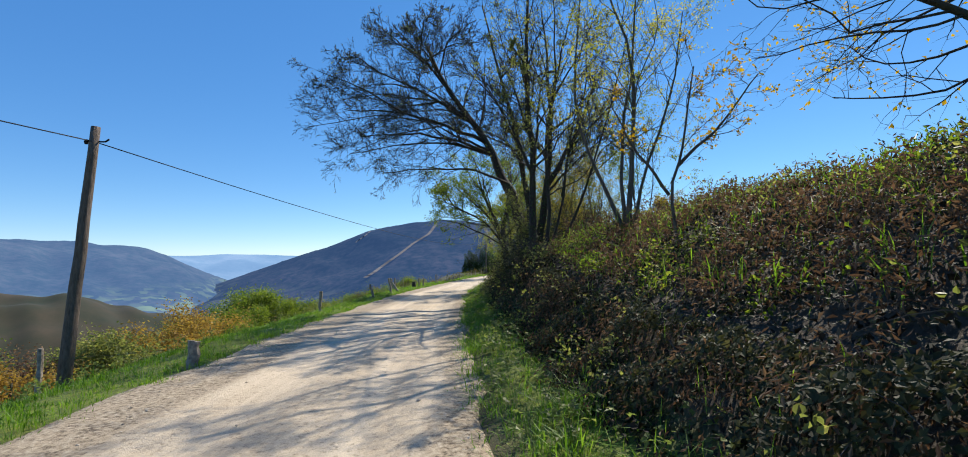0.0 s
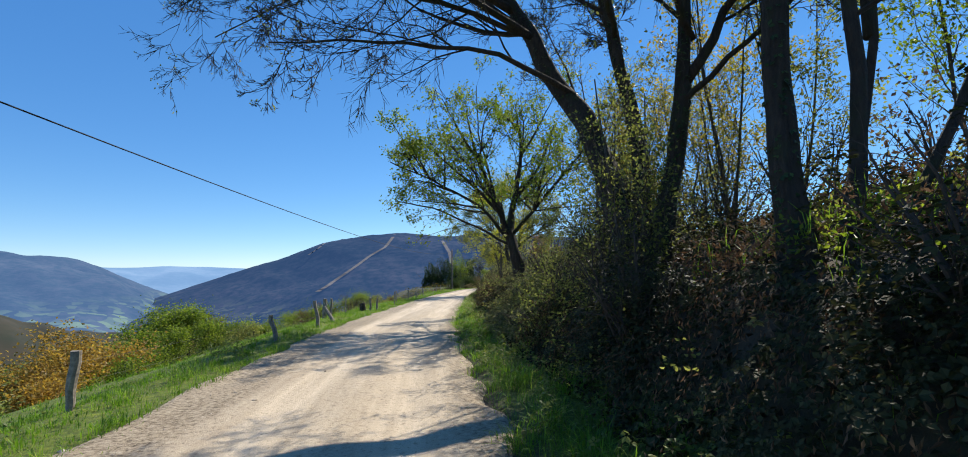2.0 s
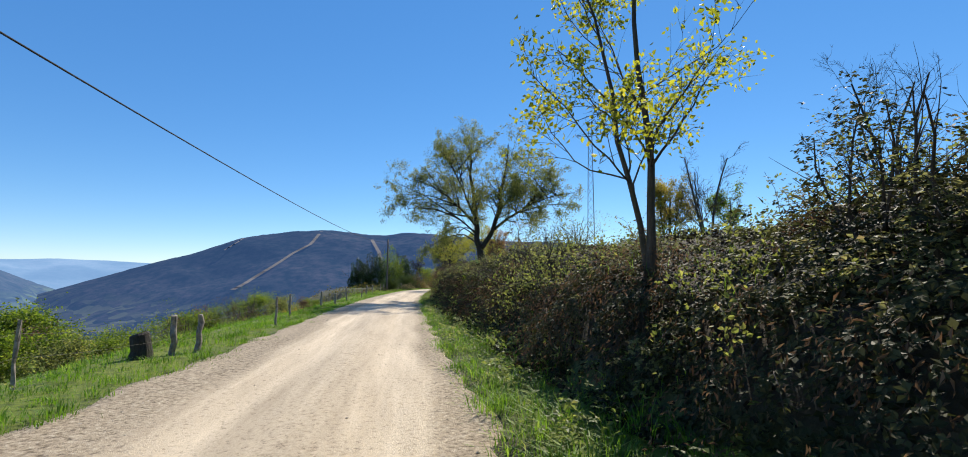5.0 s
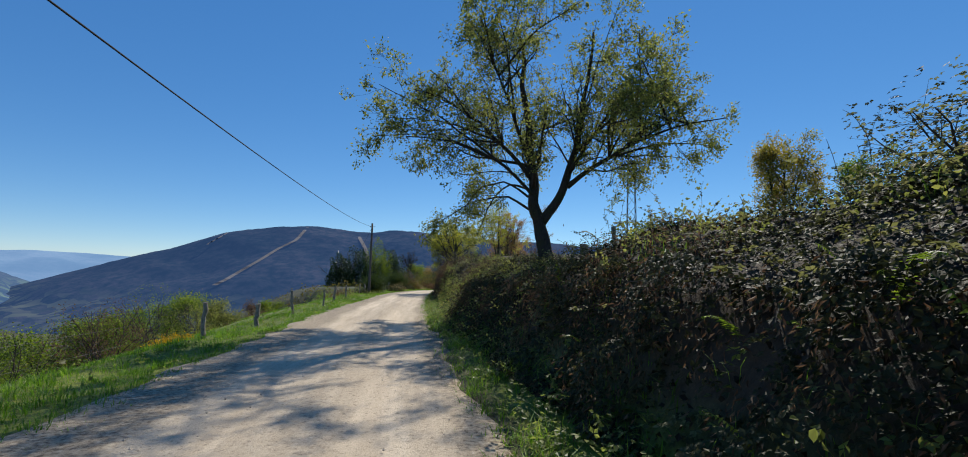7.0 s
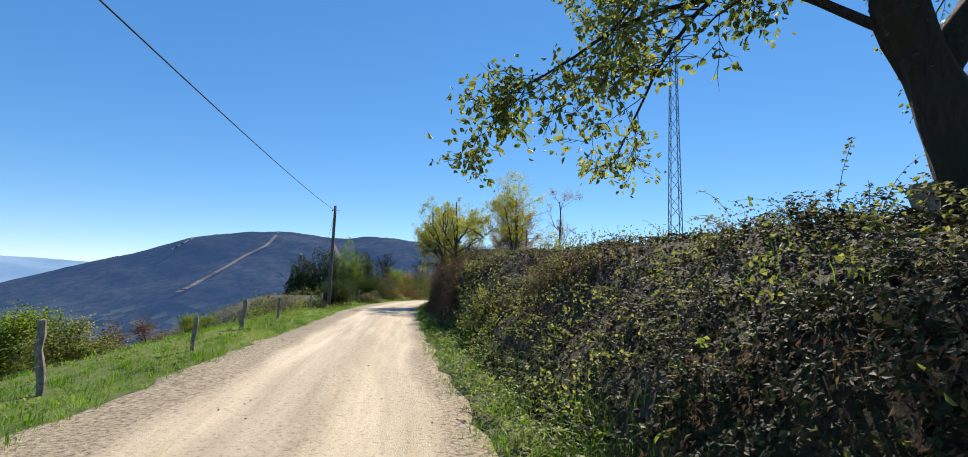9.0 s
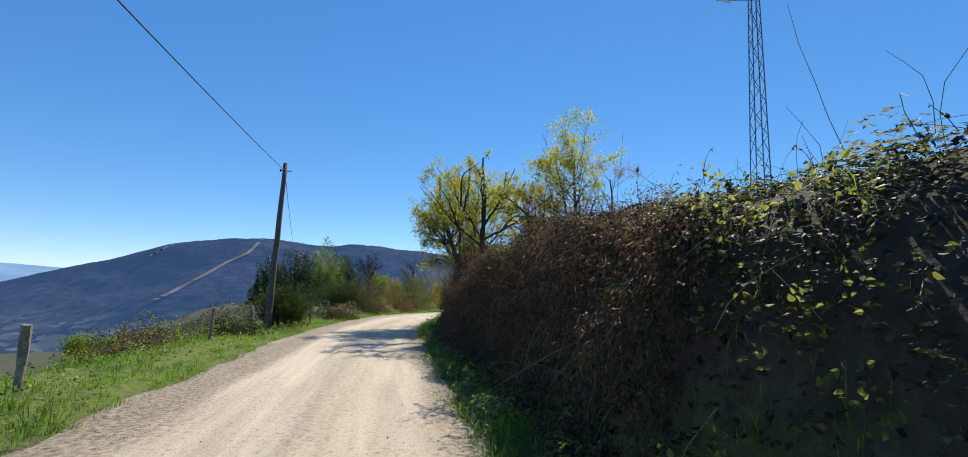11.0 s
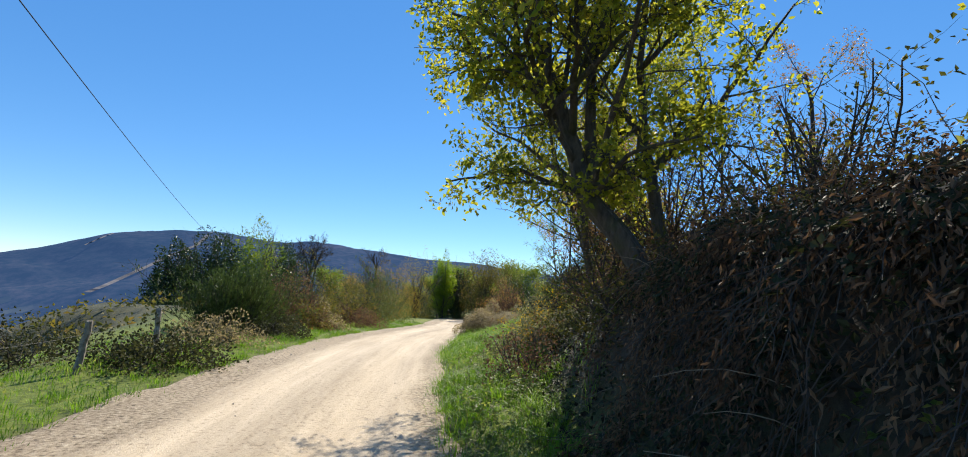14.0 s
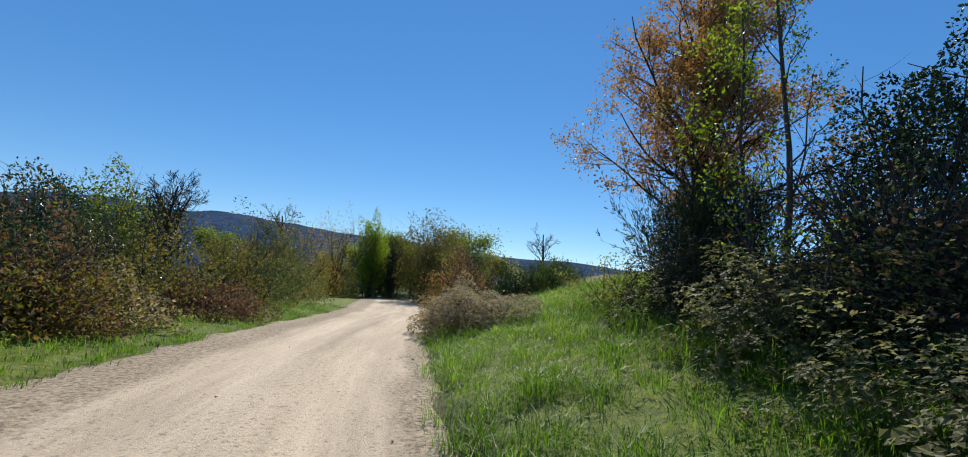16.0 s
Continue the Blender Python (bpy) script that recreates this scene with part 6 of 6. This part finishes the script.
def grass(label, n, y0, y1, r0, r1, right, height, width, seed, patchy=0.0, lean=0.6, each=16, wide=0.07):
    """Tufts of blades that lean out from their tuft's middle."""
    g = np.random.default_rng(seed)
    q, r, at, nor = along_road(g, n // each, y0, y1, r0, r1, right)
    tuft = ripple(q[:, 0], q[:, 1], 0.33, seed) + 0.6 * ripple(q[:, 0], q[:, 1], 1.3, seed + 1)
    ok = tuft + g.normal(size=len(q)) * 0.4 > patchy - 0.8
    if right:
        ok &= r < np.interp(at, BANK_Y, BANK_FOOT) + 0.35
    q, tuft = q[ok], tuft[ok]
    big = height * (0.75 + 0.6 * np.clip(tuft, -0.6, 1.1)) * g.uniform(0.7, 1.3, len(q))
    off = g.normal(size=(len(q), each, 2)) * wide
    p = (q[:, None] + off).reshape(-1, 2)
    z = land(p[:, 0], p[:, 1])[0]
    return cover("verge_grass", label, "grass", blades(g, np.concatenate([p, z[:, None] - 0.01], 1), np.repeat(big, each), width, lean, off.reshape(-1, 2) / wide), L_GRASS)


grass("tall green grass along the foot of the bank", 80000, -6, 104, -0.12, 1.35, True, 0.22, 0.0055, 201, 0.55, 1.3)
grass("short grass creeping onto the track below the bank", 26000, -6, 104, -0.35, 0.35, True, 0.10, 0.005, 206, 0.7, 1.2)
rng = np.random.default_rng(19)
q, r, at, nor = along_road(rng, 5200, -6, 106, 0.1, 1.5, True)
g = ripple(q[:, 0], q[:, 1], 0.7, 5.0) + rng.normal(size=len(q)) * 0.3 > np.interp(at, [0, 40, 60, 100], [0.2, 0.2, -0.1, 0.1])
q = q[g]
p = np.concatenate([q, land(q[:, 0], q[:, 1])[0][:, None] + rng.uniform(0.02, 0.3, (len(q), 1))], 1)
cover("verge_weeds", "leafy weeds and creeping brambles at the foot of the bank", "weeds", leaflets(rng, np.repeat(p, 5, 0) + rng.normal(size=(len(p) * 5, 3)) * 0.07, rng.normal(size=(len(p) * 5, 3)) * 0.4 + [0, 0, 1.0], 0.055), L_WEED)
grass("green grass and weeds on the verge above the field", 130000, -6, 128, 0.15, 2.9, False, 0.15, 0.006, 202, 0.0, 1.0)
grass("short pasture grass below the verge", 40000, -6, 110, 2.4, 8, False, 0.13, 0.009, 203, 0.0, 0.9)
grass("long green grass on the slope beside the bend", 190000, 100, 126, -0.1, 8.0, True, 0.26, 0.0045, 204, 0.05, 1.2, 24, 0.09)
grass("thin grass along the track's edges", 30000, -6, 128, -0.3, 0.5, False, 0.09, 0.005, 205, 0.8)

rng = np.random.default_rng(9)
q, r, at, nor = along_road(rng, 9000, -6, 128, 0.45, 2.8, False)
g = ripple(q[:, 0], q[:, 1], 0.8, 3.0) + 0.6 * ripple(q[:, 0], q[:, 1], 3.0, 1.0) + rng.normal(size=len(q)) * 0.2 > 0.6
q = q[g]
p = np.concatenate([q, land(q[:, 0], q[:, 1])[0][:, None] + rng.uniform(0.02, 0.22, (len(q), 1))], 1)
cover("verge_weeds", "broad-leaved green weeds and low brambles on the verge", "weeds", sprigs(rng, p, np.tile([0, 0, 1.0], (len(p), 1)), 7, 0.055, 0.16, 0.75, False), L_WEED)
rng = np.random.default_rng(8)
q, r, at, nor = along_road(rng, 5200, -2, 125, -4.2, 0.35, False)
dmid, _ = nearest(q[:, 0], q[:, 1])
ok = rng.random(len(q)) < 0.12 + 0.88 * smooth01((np.abs(dmid - 0.1) - 1.2) / 0.7)
q = q[ok]
z = np.where(np.abs(dmid[ok]) < HALF - 0.1, road_z(q[:, 1]) + 0.02, land(q[:, 0], q[:, 1])[0])
ico = np.array([[0, 0, 1], [0.9, 0, 0.3], [0.28, 0.85, 0.3], [-0.72, 0.53, 0.3], [-0.72, -0.53, 0.3], [0.28, -0.85, 0.3], [0, 0, -0.6]])
icot = np.array([[0, 1, 2], [0, 2, 3], [0, 3, 4], [0, 4, 5], [0, 5, 1], [6, 2, 1], [6, 3, 2], [6, 4, 3], [6, 5, 4], [6, 1, 5]])
size = rng.uniform(0.006, 0.022, len(q)) * np.where(rng.random(len(q)) < 0.03, 2.2, 1)
v = ico[None] * size[:, None, None] * rng.uniform(0.6, 1.3, (len(q), 7, 3)) * [1, 1, 0.7] + np.concatenate([q, z[:, None]], 1)[:, None]
cover("pebbles", "loose pale stones on the track", "pebbles", (v.reshape(-1, 3), (icot[None] + (np.arange(len(q)) * 7)[:, None, None]).reshape(-1, 3)), M_STONE)


g = np.random.default_rng(77)
q, r, at, nor = along_road(g, 24000, 0, 170, 11, 75, False)
ok = ripple(q[:, 0], q[:, 1], 5.0, 3.0) + g.normal(size=len(q)) * 0.4 > -0.1
q = q[ok]
z = land(q[:, 0], q[:, 1])[0] + g.random(len(q)) * (0.6 + 0.9 * np.clip(ripple(q[:, 0], q[:, 1], 3.0, 9.0), 0, 1))
cover("scrub", "olive and brown scrub on the slope below the road", "scrub", leaves(g, np.concatenate([q, z[:, None]], 1), 0.42, 0.0, 0.6, False), L_SCRUB)


# ---- poles, cable, fence, pylon ----
def pole(label, base, top, r0, r1, hook):
    ob = tagged(new("utility_pole"), label, "pole", "poles of the cable line")
    k = np.linspace(0, 1, 9)[:, None]
    rng = np.random.default_rng(3)
    p = np.array(base)[None] * (1 - k) + np.array(top)[None] * k
    p[0] -= (np.array(top) - np.array(base)) / np.linalg.norm(np.array(top) - np.array(base)) * 0.4
    p[1:-1] += rng.normal(size=(7, 3)) * [0.004, 0.004, 0]
    part("post", line_tube(p, r0 + (r1 - r0) * k[:, 0] + 0 * k[:, 0], 14), M_POLE, ob, smooth=True)
    hk = np.array(hook)
    part("bracket", line_tube([hk + [-0.16, 0, 0.02], hk, hk + [0.22, 0.02, 0.0], hk + [0.3, 0.02, 0.05]], 0.018), M_CABLE, ob)
    part("insulator", line_tube([hk + [-0.17, 0, -0.05], hk + [-0.17, 0, 0.0], hk + [-0.17, 0, 0.05]], [0.03, 0.045, 0.03], 8), M_CABLE, ob)
    return ob


def cable(label, a, b, sag):
    k = np.linspace(0, 1, 40)[:, None]
    p = np.array(a)[None] * (1 - k) + np.array(b)[None] * k
    p[:, 2] -= sag * 4 * (k * (1 - k))[:, 0]
    return tagged(new("overhead_cable", mesh_np("overhead_cable", *line_tube(p, 0.012, 6), M_CABLE, True)), label, "cable", "overhead cable")


A_BASE, A_TOP = stand(-7.9, 10.3), (-7.6, 10.5, 4.5)
B_BASE, B_TOP = stand(1.38, 97.0), (1.42, 98.25, 5.76)
A_HOOK, B_HOOK = (-7.62, 10.5, 4.18), (1.42, 98.2, 5.42)
pole("weathered round wooden utility pole on the grass verge", A_BASE, A_TOP, 0.13, 0.085, A_HOOK)
pole("leaning dark wooden utility pole beside a broom bush", B_BASE, B_TOP, 0.14, 0.09, B_HOOK)
C_BASE, C_HOOK = stand(0.0, 168.0), (0.0, 168.0, 5.4)
pole("wooden utility pole behind the trees", C_BASE, (0, 168.0, 5.8), 0.13, 0.09, C_HOOK)
cable("black cable between the wooden poles", A_HOOK, B_HOOK, 1.38)
cable("black cable running on behind the trees", B_HOOK, C_HOOK, 0.6)
cable("black cable running on down the valley", (-15.5, -40, 5.0), A_HOOK, 0.6)


def fence_post(parent, base, height, r, lean, seed, name="fence_post"):
    g = np.random.default_rng(seed)
    k = np.linspace(0, 1, 7)[:, None]
    top = np.array(base) + np.array([lean[0], lean[1], height])
    p = (np.array(base) - [0, 0, 0.25])[None] * (1 - k) + top[None] * k
    p[1:-1] += g.normal(size=(5, 3)) * 0.014
    v, t = line_tube(p, r * g.uniform(0.85, 1.12, 7), 9)
    v = v + g.normal(size=v.shape) * 0.004
    return part(name, (v, t), M_POST, parent, smooth=False), top


def fence(label, spots_, wires, seed):
    ob = tagged(new("wire_fence"), label, "fence", "field fences")
    g = np.random.default_rng(seed)
    tops = []
    for j, (x, y, h, r, lx, ly) in enumerate(spots_):
        base = stand(x, y)
        _, top = fence_post(ob, base, h, r, (lx, ly), seed + j)
        tops.append((np.array(base), top))
    for w in wires:
        for (b0, t0), (b1, t1) in zip(tops[:-1], tops[1:]):
            a, b = b0 + (t0 - b0) * w, b1 + (t1 - b1) * w
            m = (a + b) / 2 - [0, 0, 0.05]
            part("wire", line_tube([a, a * 0.5 + m * 0.5 - [0, 0, 0.012], m, m * 0.5 + b * 0.5 - [0, 0, 0.012], b], 0.0018, 4), M_WIRE, ob)
    return ob


fence("old leaning wooden fence posts with wire along the field", [
    (-6.05, 20.3, 0.85, 0.065, 0.03, 0.02), (-5.3, 27.1, 0.7, 0.07, -0.28, 0.1), (-5.05, 30.7, 0.95, 0.06, -0.2, 0.05),
    (-6.2, 36.4, 0.95, 0.095, 0.02, 0.05), (-5.95, 36.6, 0.9, 0.055, 0.03, 0), (-5.6, 38.4, 0.9, 0.025, 0.02, 0), (-4.7, 41.2, 0.75, 0.06, -0.03, 0), (-4.42, 41.6, 0.75, 0.055, 0.02, 0), (-3.9, 47.0, 0.9, 0.035, 0.02, 0)], (0.45, 0.8), 300)
fence("low fence of stub posts and one wire by the pole", [(-13.5, 9.0, 0.9, 0.05, 0, 0), (-8.3, 10.2, 0.9, 0.05, 0, 0), (-4.05, 8.2, 0.42, 0.085, 0.02, 0)], (0.8,), 320)
fence("grey wooden fence posts with wire strung along the verge", [
    (-4.2, 52.0, 0.9, 0.045, -0.03, 0), (-3.9, 62.3, 0.95, 0.06, 0, 0), (-3.3, 66.3, 0.85, 0.085, 0, 0.02), (-2.7, 71.6, 1.1, 0.055, -0.12, 0.05), (-1.6, 75.3, 0.75, 0.05, 0, 0), (-1.25, 79.35, 0.9, 0.075, 0.06, 0), (-0.6, 84.0, 0.85, 0.06, 0, 0), (0.4, 91.0, 0.9, 0.05, 0.04, 0)], (0.4, 0.75), 330)
fence("thin fence posts with wire among the bushes", [
    (1.0, 95.6, 0.95, 0.07, -0.10, 0.05), (3.0, 100.4, 0.95, 0.055, -0.06, 0), (3.4, 104.2, 0.85, 0.05, 0.05, 0), (4.0, 107.0, 0.95, 0.055, -0.05, 0)], (0.4, 0.75), 350)
ob = tagged(new("cut_log"), "short pale log leaning among the fence posts", "log")
part("shaft", line_tube([(-5.1, 33.3, on_land(-5.1, 33.3) - 0.02), (-5.3, 33.4, on_land(-5.3, 33.4) + 0.3), (-5.55, 33.5, on_land(-5.55, 33.5) + 0.62)], [0.075, 0.07, 0.06], 9), M_POST, ob)
ob = tagged(new("tree_stump"), "short dark cut stump in the grass", "stump")
b = stand(-5.1, 40.8)
part("shaft", line_tube([(b[0], b[1], b[2] - 0.15), (b[0] + 0.02, b[1], b[2] + 0.15), (b[0] - 0.03, b[1], b[2] + 0.42), (b[0] - 0.04, b[1], b[2] + 0.45)], [0.24, 0.17, 0.16, 0.13], 11), M_BARK, ob)
for k, (x, y, h, r, lx) in enumerate(((8.2, 62.1, 0.95, 0.07, -0.15), (9.7, 67.5, 0.5, 0.2, 0.0), (9.3, 58.0, 0.9, 0.06, 0.05), (14.8, 97.0, 1.6, 0.14, -0.15))):
    ob = tagged(new("wooden_post"), "weathered wooden post on top of the bank", "post", "posts on the bank")
    fence_post(ob, stand(x, y, 0.05), h + 0.35, r, (lx, 0), 370 + k, "shaft")


def pylon(base, top_z):
    """A slim lattice mast with one cross-arm."""
    ob = tagged(new("electricity_pylon"), "slim galvanised steel lattice pylon with one cross-arm", "pylon")
    bx, by, bz = base
    h = top_z - bz
    ang = radians(20)
    c = [np.array([math.cos(ang + k * math.pi / 2), math.sin(ang + k * math.pi / 2)]) for k in range(4)]

    def at(k, f):
        w = 0.85 * (1 - f) + 0.36 * f
        return np.array([bx + c[k % 4][0] * w, by + c[k % 4][1] * w, bz + h * f])
    for k in range(4):
        part("leg", line_tube([at(k, -0.02), at(k, 0.25), at(k, 0.5), at(k, 0.75), at(k, 1.0)], 0.055, 4), M_STEEL, ob)
    steps = np.linspace(0.0, 1.0, 19)
    for k in range(4):
        for i in range(18):
            a, b = (k, k + 1) if i % 2 else (k + 1, k)
            part("brace", line_tube([at(a, steps[i]), at(b, steps[i + 1])], 0.028, 4), M_STEEL, ob)
    d = np.array([0.82, -0.57, 0])
    arm = np.array([bx, by, top_z - 1.9])
    for sgn in (-1, 1):
        tip = arm + d * sgn * 2.3
        a = part("crossarm", join_np([line_tube([arm + [0, 0, 0.25], tip], 0.05, 4), line_tube([arm - [0, 0, 0.3], tip], 0.05, 4), line_tube([arm + [0, 0, 1.3], tip], 0.02, 4)]), M_STEEL, ob)
        for lean in (-1, 1):
            e = tip + np.array([0.25, 0.7 * lean, -0.55 * (lean < 0) + 0.5 * (lean > 0)])
            kk = np.linspace(0, 1, 9)[:, None]
            part("insulator", line_tube(tip[None] * (1 - kk) + e[None] * kk, np.array([0.05, 0.11] * 4 + [0.05]), 8), M_GLASS, a)
    for sgn in (-1, 1):
        t = np.array([bx, by, top_z])
        part("horn", line_tube([t, t + d * sgn * 0.8 + [0, 0, 0.7], t + d * sgn * 0.5 + [0, 0, 1.4]], 0.03, 4), M_STEEL, ob)
    return ob


pylon(stand(33.5, 102.0, 0.2), 26.0)
